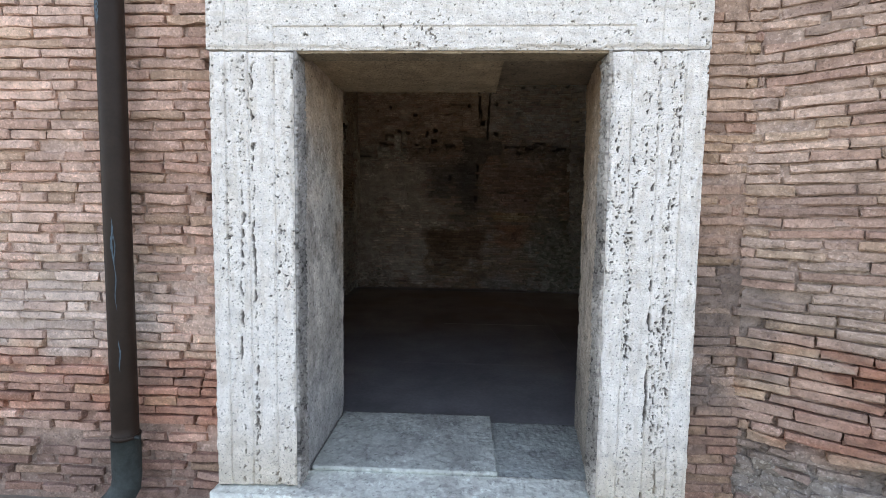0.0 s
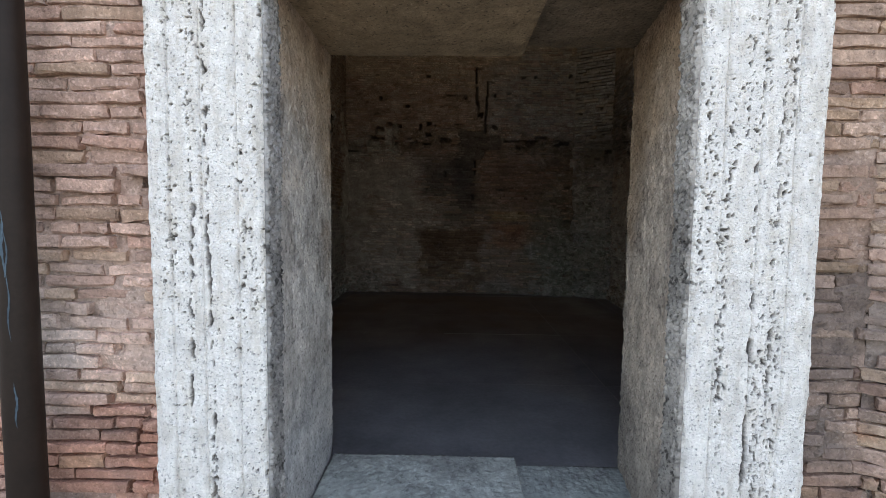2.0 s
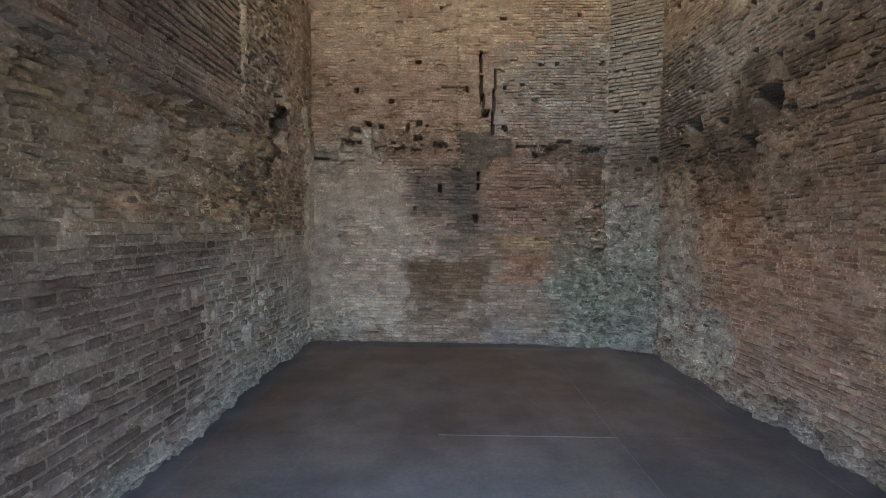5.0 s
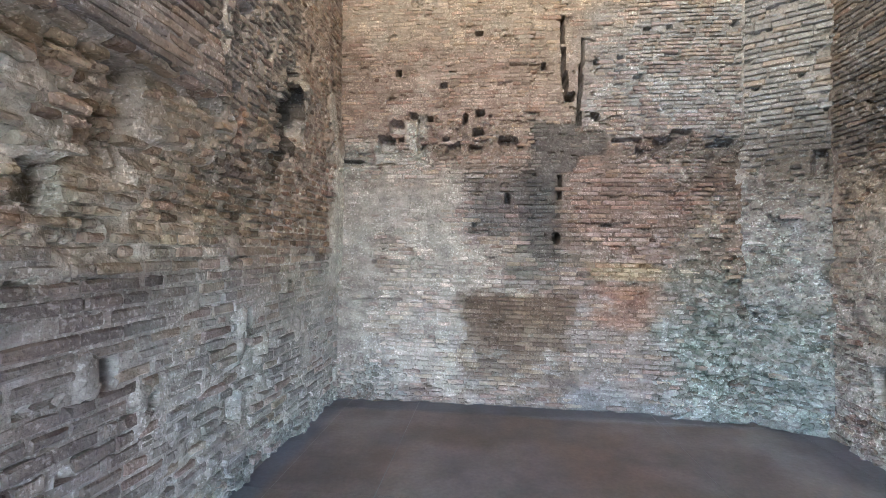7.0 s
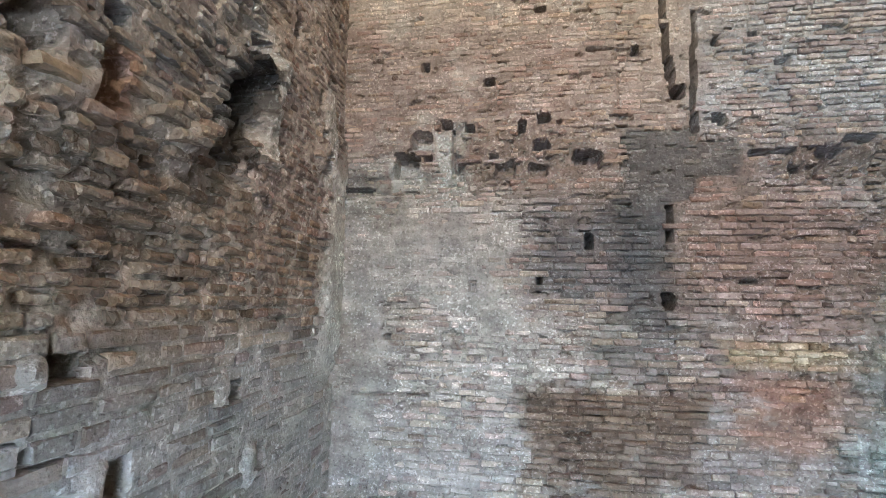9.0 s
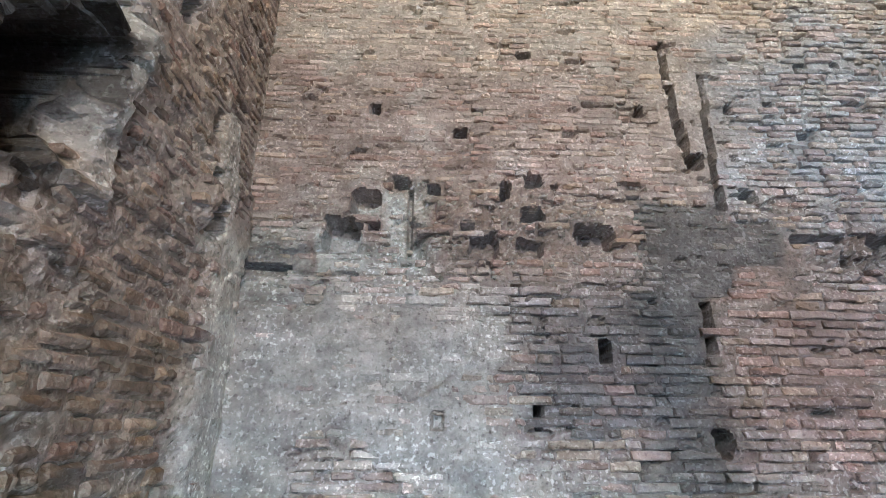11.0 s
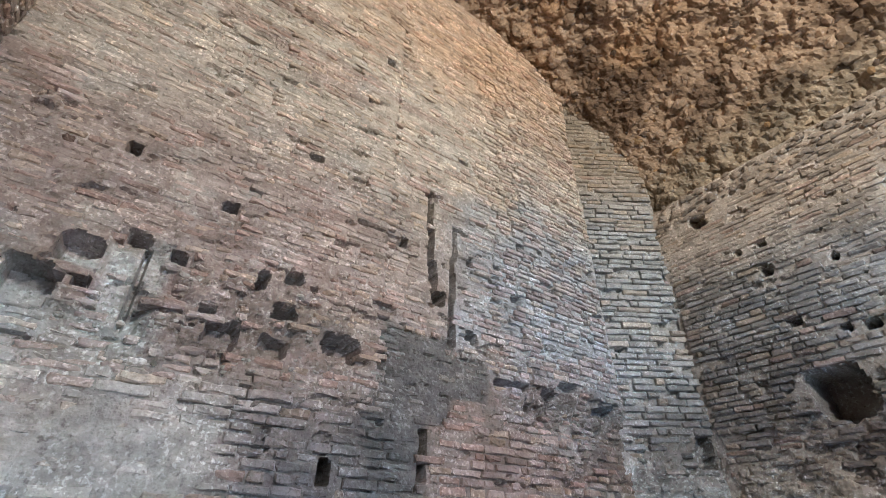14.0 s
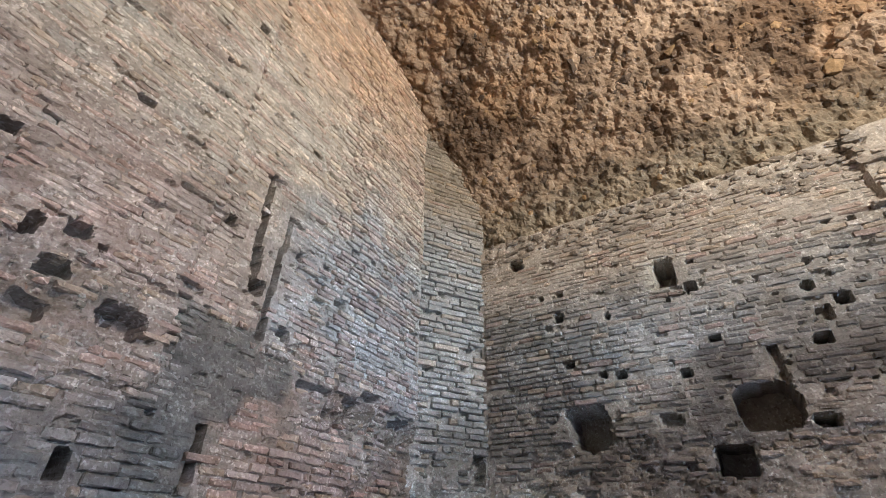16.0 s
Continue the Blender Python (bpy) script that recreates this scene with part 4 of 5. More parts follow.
def fw_paint(u, v):
    c = np.zeros(np.shape(u) + (3,)) + rgb(200, 171, 155)
    c = over(c, rgb(192, 178, 168), 0.8 * patch(u, v, -6, -1.6, 0.65, 1.3, 2, 0.15, 0.2))
    c = over(c, rgb(164, 132, 116), 0.6 * blob(u, v, -1.4, 1.8, 0.4, 0.6, 3, 0.5))
    c = over(c, rgb(160, 102, 76), 0.72 * patch(u, v, -6, -1.2, 0.3, 0.68, 4, 0.1, 0.15))
    c = over(c, rgb(150, 132, 122), 0.5 * ramp(0.1, 0.5, fbm(u * 2.2, v * 5, 8, 3)) * (1 - ramp(0.6, 0.75, v)))
    c = over(c, rgb(118, 94, 86), 0.75 * (1 - ramp(0.1, 0.4, v + 0.1 * fbm(u * 3, v * 3, 6, 3))))
    return c * (1 + 0.14 * fbm(u * 4, v * 7, 7, 4))[..., None]


facade_west = wall_field("facade_west", "outer wall of long thin weathered bricks", FW, -5.9, -1.2, -0.16, 3.1, 0.02, fw_relief, fw_paint, FW_HOLES, fw_plaster, 0.0035, 0.05, recess=lambda u, v: 0.006 + 0.024 * (1 - ramp(0.7, 0.85, v + 0.06 * fbm(u * 3, v * 3, 2, 2))) * ramp(0.25, 0.4, v), pale=0.16, mat=OUTER_JOINT, pock=0.012)

FE = Face((0, 2.41, 0), (1, 0, 0), (0, -1, 0))
FR = Face((1.42, 2.41, 0), (0.88, -0.47, 0), (-0.47, -0.88, 0))


def fe_relief(u, v):
    return 0.008 * fbm(u, v, 6, 3)


def fe_paint(u, v):
    c = np.zeros(np.shape(u) + (3,)) + rgb(176, 150, 132)
    c = over(c, rgb(150, 122, 106), 0.6 * ramp(0.0, 0.5, fbm(u * 1.5, v * 5, 4, 3)))
    c = over(c, rgb(104, 92, 86), 0.85 * patch(u, v, 1.1, 1.42, 0.5, 1.35, 5, 0.1, 0.15))
    c = over(c, rgb(118, 92, 82), 0.7 * (1 - ramp(0.3, 0.6, v)))
    return c * (1 + 0.12 * fbm(u * 4, v * 7, 5, 4))[..., None]


def fe_plaster(u, v):
    return np.clip(1.05 * ramp(-0.1, 0.25, fbm(u * 6, v * 9, 4, 3)) * patch(u, v, 1.1, 1.45, 0.55, 1.3, 3, 0.08, 0.2) + 0.7 * blob(u, v, 1.4, 1.5, 0.08, 0.5, 4), 0, 1)


def fr_relief(u, v):
    return 0.012 * fbm(u, v, 8, 3) - 0.05 * (1 - ramp(0.25, 0.45, v + 0.05 * fbm(u * 3, v, 3, 2))) * (1 + 0.6 * fbm(u * 5, v * 5, 4, 3))


def fr_paint(u, v):
    c = np.zeros(np.shape(u) + (3,)) + rgb(182, 158, 142)
    c = over(c, rgb(152, 124, 112), 0.6 * ramp(0.0, 0.5, fbm(u * 1.5, v * 6, 9, 3)))
    c = over(c, rgb(160, 144, 132), 0.6 * patch(u, v, 0, 3, 0.8, 1.4, 2, 0.2, 0.2))
    c = over(c, rgb(150, 94, 68), 0.75 * ramp(-0.05, 0.25, fbm(u * 3.2, v * 16, 6, 2)) * blob(u, v, 0.5, 0.6, 0.9, 0.24, 3, 0.5, 0.6))
    c = over(c, rgb(116, 104, 96), 0.85 * (1 - ramp(0.3, 0.45, v + 0.1 * fbm(u * 3, v * 3, 4, 3))))
    c = over(c, rgb(156, 154, 150), 0.4 * blob(u, v, 0.4, 0.16, 0.5, 0.14, 6, 0.4, 0.8))
    c = over(c, rgb(114, 101, 94), 0.75 * blob(u, v, 0.0, 0.92, 0.16, 0.42, 7, 0.5, 0.6))
    return c * (1 + 0.12 * fbm(u * 4, v * 7, 5, 4))[..., None]


def fr_rubble(u, v):
    return 0.9 * (1 - ramp(0.25, 0.5, v + 0.06 * fbm(u * 3, v * 3, 4, 2)))


def fr_sag(u, v):
    return -0.025 * ramp(0.05, 0.6, u) * (1 - ramp(0.7, 1.3, v)) - 0.012 * fbm(u * 1.5, v, 3, 2) * ramp(0.0, 0.3, u)


def fr_plaster(u, v):
    return np.clip(0.85 * blob(u, v, 0.4, 0.12, 0.8, 0.14, 6, 0.4, 0.6) + 0.8 * blob(u, v, 0.02, 1.1, 0.06, 0.55, 3) + 0.8 * ramp(0.4, 0.6, fbm(u * 5, v * 9, 6, 3)), 0, 1)


facade_east = wall_field("facade_east", "narrow strip of outer brickwork beside the stone doorway", FE, 1.1, 1.43, -0.16, 3.1, 0.02, fe_relief, fe_paint, (), fe_plaster, 0.011, 0.05, recess=lambda u, v: 0.006 + 0 * u, pale=0.06, mat=OUTER_JOINT, pock=0.012)
facade_return = wall_field("facade_return", "angled outer wall of long sagging thin bricks", FR, 0.0, 3.4, -0.16, 3.1, 0.02, fr_relief, fr_paint, (), fr_plaster, 0.006, 0.4, recess=lambda u, v: 0.007 + 0.034 * (1 - ramp(0.75, 1.2, v + 0.1 * fbm(u * 3, v * 3, 2, 2))) * ramp(0.25, 0.4, v) * ramp(0.0, 0.1, u), pale=0.12, mat=OUTER_JOINT, pock=0.012)

# ---- travertine doorway ----
doorway = tagged(new("door_1"), "white travertine doorway with moulded jambs and lintel", "doorway", kind="structure")


def stone_pits(u, v, seed, stretch, crack=None):
    """Pits in lanes along the bedding of travertine, and broken cracks; stretch is (across, along)."""
    n = fbm(u * stretch[0] * 1.15, v * stretch[1] * 1.6, seed, 3)
    lane = fbm(u * stretch[0] * 0.14, v * stretch[1] * 0.04, seed + 3, 3)
    p = ramp(1.3, 1.5, n + 1.1 * lane) + ramp(0.8, 1.0, fbm(u * 75, v * 65, seed + 2, 3) + 0.35 * lane)
    for k, mid in enumerate(crack or ()):
        mid = mid + 0.014 * fbm(v * 3, v * 0 + 0.5, seed + 5 + k, 4) + 0.006 * fbm(v * 38, v * 0 + 0.7, seed + k, 2)
        wide = 0.009 * np.clip(-0.1 + 0.9 * fbm(v * 4, v * 0 + 0.2, seed + 6 + k, 3) + 1.1 * fbm(v * 34, u * 50, seed + 3 + k, 3), 0.03, 1.2)
        p = p + 1.2 * np.exp(-((u - mid) / wide) ** 2)
    return np.clip(p, 0, 1)


def jamb(face, u0, u1, v0, v1, seed, grooves, stretch, crack=None, edge=0.012):
    """A moulded jamb or lintel: fasciae divided by grooves, pitted and chipped."""
    def depth(u, v):
        w = np.maximum(np.maximum(-0.855 - u, u - 0.69), v - 2.31)
        d = np.zeros(np.shape(u))
        for g, rise in grooves:
            d = d + rise * ramp(-0.003, 0.003, w - g) - 0.007 * np.exp(-((w - g) / 0.004) ** 2)
        pits = stone_pits(u, v, seed, stretch, crack)
        d = d - 0.016 * pits + 0.0025 * fbm(u * 40, v * 40, seed + 1, 3) + 0.004 * fbm(u * 6, v * 6, seed + 2, 3)
        rim = np.minimum(np.minimum(u - u0, u1 - u), np.minimum(v - v0, v1 - v))
        return d - edge * (1 - ramp(0, 0.02, rim + 0.022 * fbm(u * 9, v * 9, seed + 4, 4)))

    def colour(u, v):
        c = np.zeros(np.shape(u) + (3,)) + rgb(238, 234, 228)
        c = over(c, rgb(218, 212, 202), 0.6 * ramp(0.0, 0.6, fbm(u * stretch[0] * 0.3, v * stretch[1] * 0.3, seed + 6, 4)))
        c = over(c, rgb(74, 66, 60), 0.85 * stone_pits(u, v, seed, stretch, crack))
        return over(c, rgb(196, 184, 164), 0.6 * (1 - ramp(0.05, 0.5, v)))
    return field(face, u0, u1, v0, v1, 0.005, depth, colour, 0.12)


FASCIAE = ((0.115, 0.005), (0.245, 0.005), (0.36, 0.006))
FRONT = Face((0, 2.34, 0), (1, 0, 0), (0, -1, 0))
for name, args in (("jamb", (FRONT, -1.295, -0.868, 0.045, 2.306, 2, FASCIAE, (150, 30), (-1.075, -1.145))),
                   ("jamb", (FRONT, 0.703, 1.155, 0.045, 2.306, 5, FASCIAE, (150, 30), (0.93, 1.0))),
                   ("lintel", (FRONT, -1.31, 1.165, 2.316, 2.86, 8, FASCIAE, (26, 170)))):
    verts, faces, cols = jamb(*args)
    part(name, mesh(name, verts, faces, TRAVERTINE, cols), doorway, "white pitted travertine")


def rough(seed, amp, tint, dark, low=None, face_end=3.27, fine=1.0):
    """Relief and colour of a roughly dressed stone face."""
    def depth(u, v):
        return amp * 0.45 * fbm(u * 7, v * 7, seed, 3) + 0.68 * amp * fbm(u * 60 * fine, v * 46 * fine, seed + 2, 3)

    def colour(u, v):
        c = np.zeros(np.shape(u) + (3,)) + tint
        c = over(c, dark, 0.45 * ramp(-0.1, 0.5, fbm(u * 5, v * 4, seed + 3, 4)) + min(0.5, 0.4 * fine) * ramp(0.2, 0.6, fbm(u * 30 * fine, v * 24 * fine, seed + 5, 3)))
        if low is not None:
            # warm light from the room, painted on the reveal's upper inner edge
            c = over(c, rgb(168, 138, 104), 0.6 * ramp(1.5, 2.3, v + 0.5 * ramp(-0.5, 0.0, u - face_end) + 0.2 * fbm(u * 4, v * 4, seed, 3)))
            c = over(c, low, 0.7 * (1 - ramp(0.1, 0.9, v + 0.2 * fbm(u * 3, v * 3, seed, 3))))
        return c
    return depth, colour


GREY, DARK = rgb(200, 194, 186), rgb(138, 131, 124)
# hewn inner cheeks of the jambs, then the reveals behind them
for name, face, span, look_ in (
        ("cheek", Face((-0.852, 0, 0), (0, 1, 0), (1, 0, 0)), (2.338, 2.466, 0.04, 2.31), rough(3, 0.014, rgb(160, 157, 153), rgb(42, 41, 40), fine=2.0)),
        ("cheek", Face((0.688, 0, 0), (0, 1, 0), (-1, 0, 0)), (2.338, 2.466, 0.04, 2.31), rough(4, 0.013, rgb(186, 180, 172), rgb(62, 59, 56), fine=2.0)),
        ("reveal", Face((-0.862, 0, 0), (0, 1, 0), (1, 0, 0)), (2.482, 3.27, -0.02, 2.42), rough(6, 0.0065, GREY, DARK * 0.85, rgb(150, 152, 154))),
        ("reveal", Face((0.708, 2.475, 0), (0.11, 0.8, 0), (-0.8, 0.11, 0)), (0.008, 0.8, -0.02, 2.44), rough(8, 0.0085, rgb(198, 184, 168), rgb(124, 113, 104), rgb(120, 116, 112), 0.8))):
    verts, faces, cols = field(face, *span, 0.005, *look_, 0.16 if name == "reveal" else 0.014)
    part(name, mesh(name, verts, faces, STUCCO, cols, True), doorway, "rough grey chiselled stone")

# underside of the lintel: a thick slab over part of it, a higher bed beside it
DOWN = (0, 0, -1)
for name, face, span, tint in (("lintel_bed", Face((0, 0, 2.304), (1, 0, 0), DOWN, (0, 1, 0)), (-0.86, 0.7, 2.36, 2.48), rgb(150, 135, 112)),
                               ("soffit_slab", Face((0, 0, 2.345), (1, 0, 0), DOWN, (0, 1, 0)), (-0.86, 0.2, 2.49, 3.26), rgb(172, 152, 124)),
                               ("soffit_bed", Face((0, 0, 2.395), (1, 0, 0), DOWN, (0, 1, 0)), (0.2, 0.83, 2.49, 3.26), rgb(146, 130, 110))):
    verts, faces, cols = field(face, *span, 0.014, *rough(5, 0.004, tint, tint * 0.7), 0.05)
    part(name, mesh(name, verts, faces, STUCCO, cols), doorway, "brown soffit stone")

UP = (0, 0, 1)
sill = tagged(new("door_sill"), "worn pale stone threshold of the doorway", "threshold", kind="structure")
for name, face, span, tint, thick in (("sill_block", Face((0, 0, 0.034), (1, 0, 0), UP, (0, 1, 0)), (-1.31, 1.17, 2.27, 2.53), rgb(196, 194, 190), 0.2),
                                      ("sill_bed", Face((0, 0, 0.022), (1, 0, 0), UP, (0, 1, 0)), (-0.9, 0.84, 2.534, 3.24), rgb(156, 158, 158), 0.2),
                                      ("sill_slab", Face((0, 0, 0.062), (1, 0, 0), UP, (0, 1, 0)), (-0.85, 0.21, 2.52, 3.26), rgb(166, 166, 164), 0.03)):
    verts, faces, cols = field(face, *span, 0.009, *rough(7, 0.006, tint * np.array([1.2, 1.28, 1.24]), tint * 0.62), thick)
    part(name, mesh(name, verts, faces, SILL, cols, True), sill)


# ---- downpipe ----
def tube(points, radius, segments=20):
    """A pipe swept along points."""
    pts = [Vector(p) for p in points]
    verts, faces = [], []
    for i, p in enumerate(pts):
        t = (pts[min(i + 1, len(pts) - 1)] - pts[max(i - 1, 0)]).normalized()
        a = t.cross(Vector((0, 1, 0.01))).normalized()
        b = t.cross(a)
        r = radius[i] if isinstance(radius, (list, tuple)) else radius
        verts += [p + (a * math.cos(k * math.tau / segments) + b * math.sin(k * math.tau / segments)) * r for k in range(segments)]
    for i in range(len(pts) - 1):
        for k in range(segments):
            m = (k + 1) % segments
            faces.append([i * segments + k, i * segments + m, (i + 1) * segments + m, (i + 1) * segments + k])
    faces += [list(range(segments)), list(range((len(pts) - 1) * segments, len(pts) * segments))[::-1]]
    return [v[:] for v in verts], faces


PX, PY = -1.768, 2.29
downpipe = tagged(new("downpipe"), "dark brown metal rainwater downpipe with faded blue paint marks", "pipe")
downpipe.location = (PX, PY, -0.1)


def on_pipe(name, pts, radius, mat, label="", segments=20):
    verts, faces = tube(pts, radius, segments)
    return part(name, mesh(name, verts, faces, mat, smooth=True), downpipe, label)


on_pipe("upper_pipe", [(0, 0, 0.40 + 0.08 * i) for i in range(36)], 0.062, PIPE)
on_pipe("shoe", [(0, 0, 0.41), (0, 0, 0.2), (-0.005, -0.005, 0.14), (-0.03, -0.03, 0.08), (-0.06, -0.06, 0.045), (-0.09, -0.09, 0.02)], [0.068, 0.068, 0.07, 0.074, 0.075, 0.075], ELBOW, "greenish weathered cast-iron shoe")
on_pipe("collar", [(0, 0, 0.41), (0, 0, 0.414), (0, 0, 0.428), (0, 0, 0.432)], [0.064, 0.071, 0.071, 0.064], PIPE, "thin metal clamp")
on_pipe("clamp_bolt", [(0.066, -0.02, 0.421), (0.09, -0.02, 0.421)], 0.009, ELBOW, "", 8)


def stroke(z0, z1, a0, wide, seed):
    """A thin smear of paint on the pipe's face."""
    n = 14
    verts, faces = [], []
    for i in range(n + 1):
        z = z0 + (z1 - z0) * i / n
        mid = a0 + 0.05 * math.sin(seed + i * 0.6)
        half = wide * (0.75 + 0.25 * math.sin(seed * 2 + i * 2.3)) * math.sin(math.pi * (i + 0.4) / (n + 0.8))
        for s in (-1, 1):
            a = mid + s * half
            verts.append((0.0632 * math.sin(a), -0.0632 * math.cos(a), z))
        if i:
            faces.append([2 * i - 2, 2 * i - 1, 2 * i + 1, 2 * i])
    part("paint_mark", mesh("paint_mark", verts, faces, BLUE), downpipe, "pale blue paint smear")


stroke(1.33, 1.57, 0.22, 0.1, 1.0)
stroke(1.3, 1.5, 0.36, 0.05, 2.6)
stroke(1.1, 1.34, 0.35, 0.05, 2.2)
stroke(0.78, 0.95, 0.45, 0.07, 3.1)
stroke(2.5, 2.66, -0.35, 0.3, 0.6)

# ---- broken stones in the wall cores ----
def stones(wall, face, n, seed, spot, relief, paint, low, high, tones, holes=(), name="rubble_core"):
    """Lumps bedded in a wall where spot(u, v) is high; spot also gives the stretch."""
    lump, tri, rng = lumps(n, seed)
    u0, u1, v0, v1, mask = spot
    u, v = rng.uniform(u0, u1, n * 6), rng.uniform(v0, v1, n * 6)
    ok = np.flatnonzero(mask(u, v) > rng.uniform(0.25, 0.9, n * 6))[:n]
    u, v = u[ok], v[ok]
    if len(holes):
        free = holes_at(u, v, holes)[0] > 0.05
        u, v = u[free], v[free]
    n = len(u)
    size = np.clip(rng.lognormal(math.log((low + high) / 2), 0.4, n), low, high)
    lump = lump[:n] * size[:, None, None] * np.array([1.15, 0.7, 0.6])
    turn = rng.normal(0, 0.25, n)[:, None]
    lu, lv = lump[..., 0] * np.cos(turn) - lump[..., 1] * np.sin(turn), lump[..., 0] * np.sin(turn) + lump[..., 1] * np.cos(turn)
    pts = face.at(u[:, None] + lu, v[:, None] + lv, (relief(u, v) + 0.1 * size)[:, None] + lump[..., 2])
    tone = paint(u, v) * rng.uniform(0.7, 1.15, (n, 1)) * 0.6 + 0.4 * np.array([tones[k] for k in rng.randint(0, len(tones), n)])
    tris = (tri[None] + (np.arange(n) * lump.shape[1])[:, None, None]).reshape(-1, 3)
    part(name, mesh(name, pts.reshape(-1, 3), tris.tolist(), MORTAR, np.repeat(tone, lump.shape[1], 0)), wall, kind="stuff")


PALE = [rgb(150, 156, 149), rgb(124, 132, 125), rgb(168, 170, 164), rgb(84, 90, 83)]
BROWN = [rgb(140, 126, 112), rgb(116, 104, 94), rgb(150, 138, 122), rgb(128, 122, 116)]
stones(wall_north, NORTH, 520, 21, (1.2, 2.05, 0.0, 1.7, lambda u, v: blob(u, v, 1.95, 0.5, 0.6, 0.85, 4, 0.35, 0.5)), north_relief, north_paint, 0.02, 0.075, PALE)
stones(wall_north, NORTH, 160, 22, (-2.15, -1.3, 0.0, 0.5, lambda u, v: blob(u, v, -1.9, 0.1, 0.55, 0.25, 6)), north_relief, north_paint, 0.015, 0.05, PALE)
stones(wall_north, NORTH, 160, 23, (-1.9, 0.1, 2.55, 3.15, lambda u, v: blob(u, v, -0.8, 2.85, 1.0, 0.25, 7)), north_relief, north_paint, 0.01, 0.025, PALE, NORTH_HOLES)
stones(wall_ne, NE, 620, 24, (0.0, 0.76, 0.0, 2.7, lambda u, v: blob(u, v, 0.35, 0.6, 0.6, 1.0, 4, 0.4, 0.5) + 0.35 * (1 - ramp(2.5, 2.7, v))), ne_relief, ne_paint, 0.018, 0.07, PALE)
stones(wall_east, EAST, 500, 25, (3.5, 8.9, 0.0, 0.4, lambda u, v: 1 - ramp(0.1, 0.35, v + 0.08 * fbm(u * 3, v * 3, 2, 3))), east_relief, east_paint, 0.02, 0.06, BROWN)
stones(wall_east, EAST, 420, 26, (6.0, 8.9, 1.8, 2.9, lambda u, v: blob(u, v, 7.6, 2.4, 1.2, 0.4, 3)), east_relief, east_paint, 0.012, 0.035, BROWN, EAST_HOLES)
stones(wall_west, WEST, 130, 27, (5.2, 8.3, 1.7, 2.6, lambda u, v: west_rubble(u, v) * (1 - west_slabs(u, v))), west_relief, west_paint, 0.014, 0.05, BROWN, WEST_HOLES)
stones(wall_west, WEST, 420, 28, (5.2, 9.3, 0.0, 0.3, lambda u, v: 1 - ramp(0.06, 0.24, v + 0.06 * fbm(u * 3, v * 3, 2, 3))), west_relief, west_paint, 0.015, 0.05, PALE)
stones(facade_return, FR, 260, 29, (0.0, 1.6, -0.1, 0.45, lambda u, v: 1 - ramp(0.2, 0.42, v)), fr_relief, fr_paint, 0.02, 0.06, BROWN)

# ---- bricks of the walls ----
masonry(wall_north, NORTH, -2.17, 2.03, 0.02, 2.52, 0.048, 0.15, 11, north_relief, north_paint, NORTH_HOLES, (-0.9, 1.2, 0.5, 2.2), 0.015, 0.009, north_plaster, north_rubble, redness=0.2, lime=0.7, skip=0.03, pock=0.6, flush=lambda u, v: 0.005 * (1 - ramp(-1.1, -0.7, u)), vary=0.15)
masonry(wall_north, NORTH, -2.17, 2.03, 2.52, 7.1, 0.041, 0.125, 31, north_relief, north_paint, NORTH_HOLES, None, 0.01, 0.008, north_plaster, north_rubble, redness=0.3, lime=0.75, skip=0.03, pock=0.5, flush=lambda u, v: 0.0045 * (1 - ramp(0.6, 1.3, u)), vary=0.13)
masonry(wall_ne, NE, 0.0, 0.76, 0.02, 6.3, 0.054, 0.2, 12, ne_relief, ne_paint, NE_HOLES, (0.0, 0.8, 1.6, 6.0), 0.016, 0.011, ne_plaster, ne_low, redness=0.03, vary=0.11)
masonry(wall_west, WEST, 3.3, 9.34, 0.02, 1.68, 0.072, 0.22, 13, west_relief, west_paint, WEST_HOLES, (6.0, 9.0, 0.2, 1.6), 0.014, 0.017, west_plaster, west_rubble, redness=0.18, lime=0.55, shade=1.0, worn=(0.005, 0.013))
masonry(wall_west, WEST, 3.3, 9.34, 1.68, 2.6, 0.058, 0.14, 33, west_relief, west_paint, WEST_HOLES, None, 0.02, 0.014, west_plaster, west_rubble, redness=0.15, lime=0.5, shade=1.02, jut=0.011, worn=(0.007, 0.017))
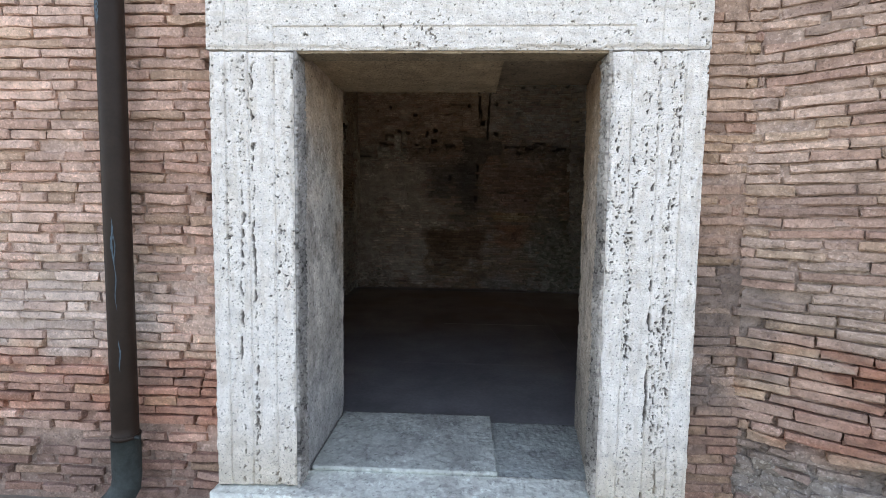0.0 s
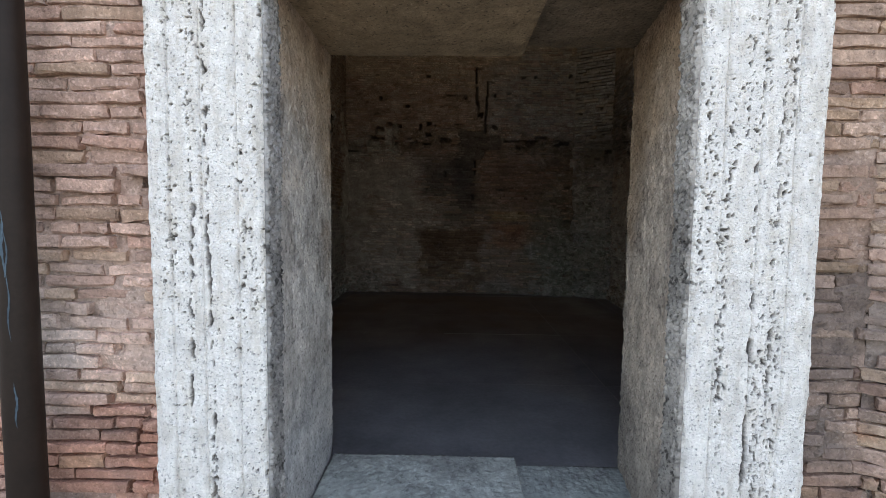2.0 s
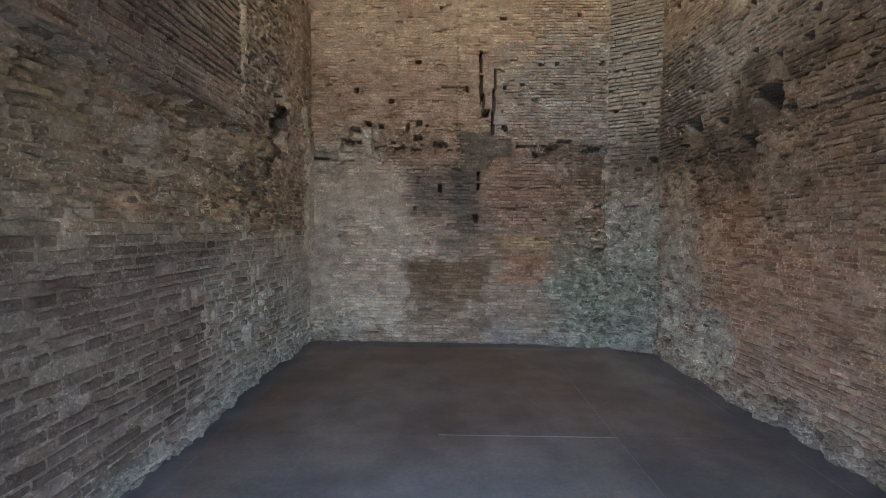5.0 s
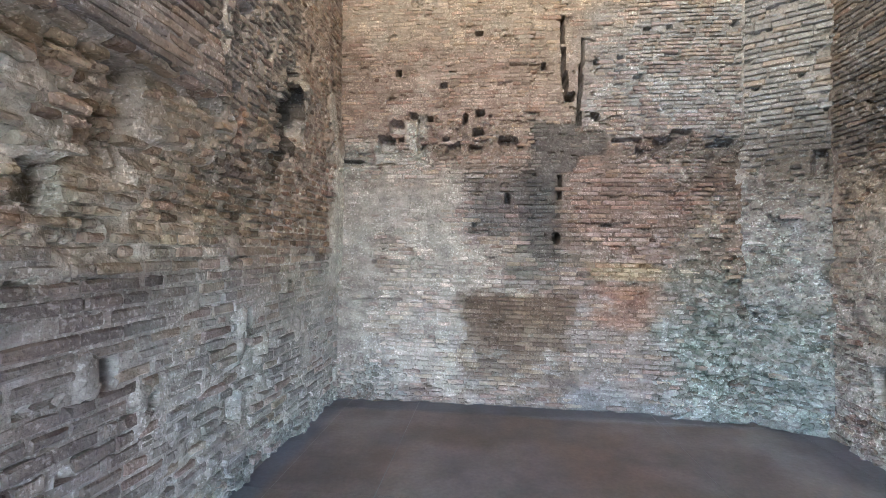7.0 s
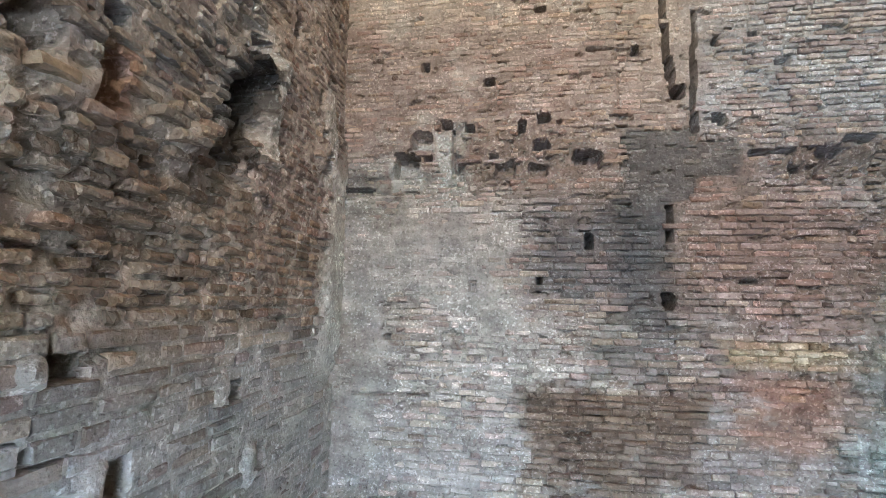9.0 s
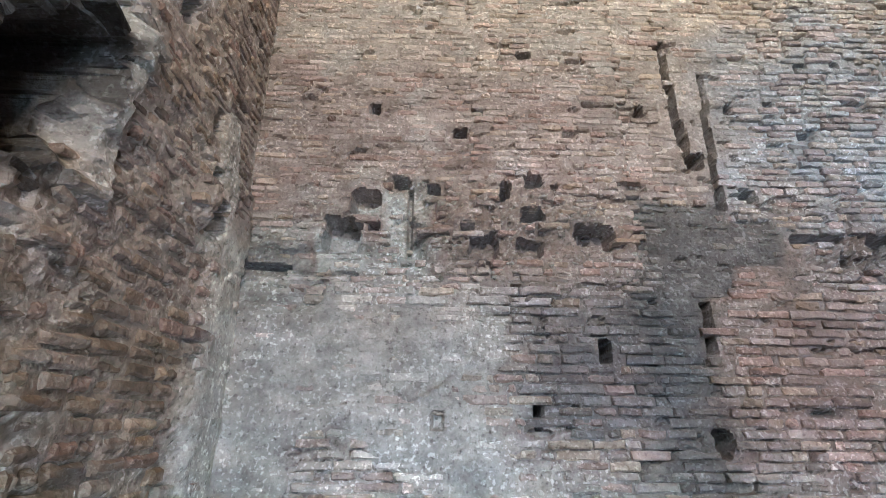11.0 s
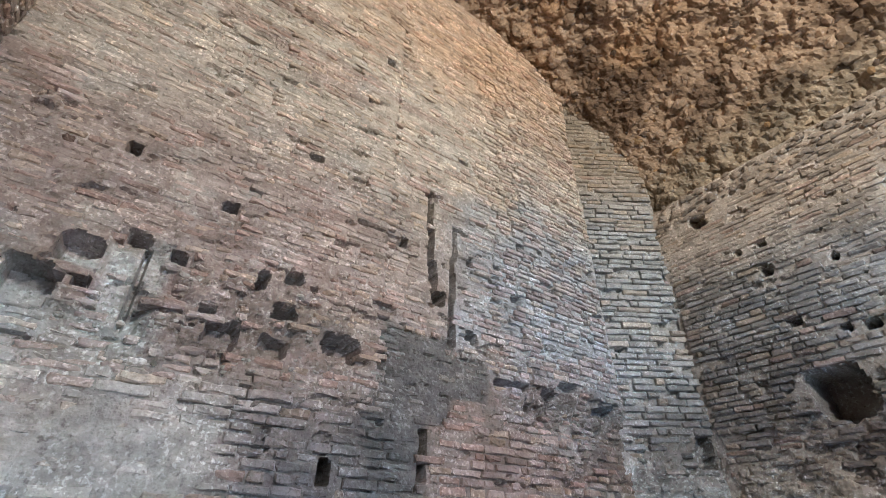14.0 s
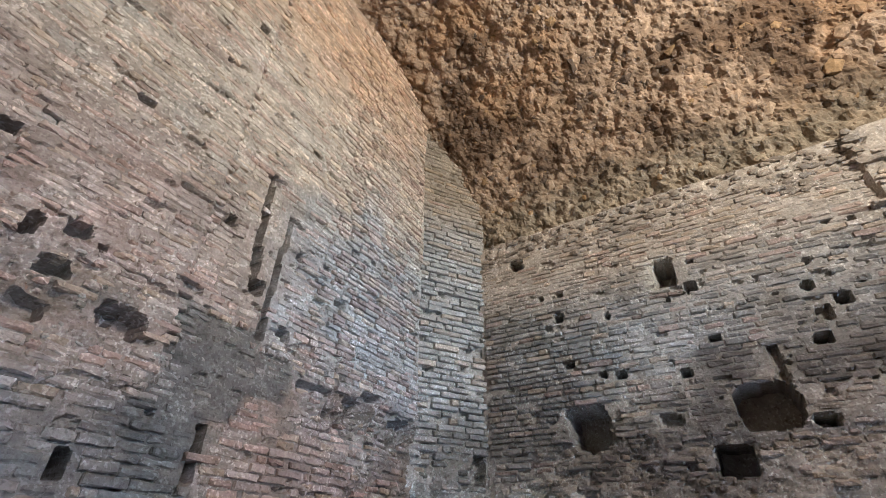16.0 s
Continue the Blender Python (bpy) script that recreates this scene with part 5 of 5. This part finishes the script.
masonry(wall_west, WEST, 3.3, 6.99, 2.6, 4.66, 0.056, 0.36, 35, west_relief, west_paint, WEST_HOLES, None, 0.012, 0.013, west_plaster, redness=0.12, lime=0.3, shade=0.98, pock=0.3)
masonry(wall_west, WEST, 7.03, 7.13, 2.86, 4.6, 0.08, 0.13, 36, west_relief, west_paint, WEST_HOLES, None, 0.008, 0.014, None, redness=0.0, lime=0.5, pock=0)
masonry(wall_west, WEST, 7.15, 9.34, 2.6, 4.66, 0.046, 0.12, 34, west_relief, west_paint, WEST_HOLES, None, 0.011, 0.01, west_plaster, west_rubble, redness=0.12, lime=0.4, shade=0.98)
masonry(wall_east, EAST, 3.4, 8.94, 0.02, 4.78, 0.047, 0.15, 14, east_relief, east_paint, EAST_HOLES, (6.4, 8.6, 2.2, 3.8), 0.009, 0.009, east_plaster, east_rubble, redness=0.12, shade=1.0, lime=0.85, inside=lambda u, v: v < 4.56 + 0.16 * fbm(u * 2.5, v * 0 + 0.4, 5, 4))
stones(wall_east, EAST, 320, 30, (5.7, 8.95, 4.36, 4.74, lambda u, v: ramp(4.4, 4.56, v + 0.12 * fbm(u * 3, v * 3, 6, 3))), east_relief, east_paint, 0.02, 0.055, BROWN)
masonry(facade_west, FW, -3.6, -1.27, -0.1, 3.05, 0.053, 0.25, 15, fw_relief, fw_paint, FW_HOLES, (-2.6, -1.2, 0.1, 2.5), 0.02, 0.009, fw_plaster, fw_rubble, redness=0.2, lime=0.15, mat=OUTER_BRICK, worn=(0.003, 0.009), vary=0.12, pock=0.15)
masonry(facade_east, FE, 1.12, 1.44, -0.1, 3.05, 0.053, 0.25, 16, fe_relief, fe_paint, (), (1.1, 1.5, 0.0, 2.6), 0.013, 0.01, fe_plaster, redness=0.15, lime=0.15, bed=77, mat=OUTER_BRICK, worn=(0.003, 0.009), vary=0.12, pock=0.15)
masonry(facade_return, FR, -0.02, 2.6, -0.1, 3.05, 0.053, 0.28, 17, fr_relief, fr_paint, (), (-0.1, 1.5, 0.2, 2.6), 0.018, 0.01, fr_plaster, fr_rubble, fr_sag, redness=0.2, lime=0.15, bed=77, mat=OUTER_BRICK, worn=(0.003, 0.009), vary=0.12, pock=0.15)
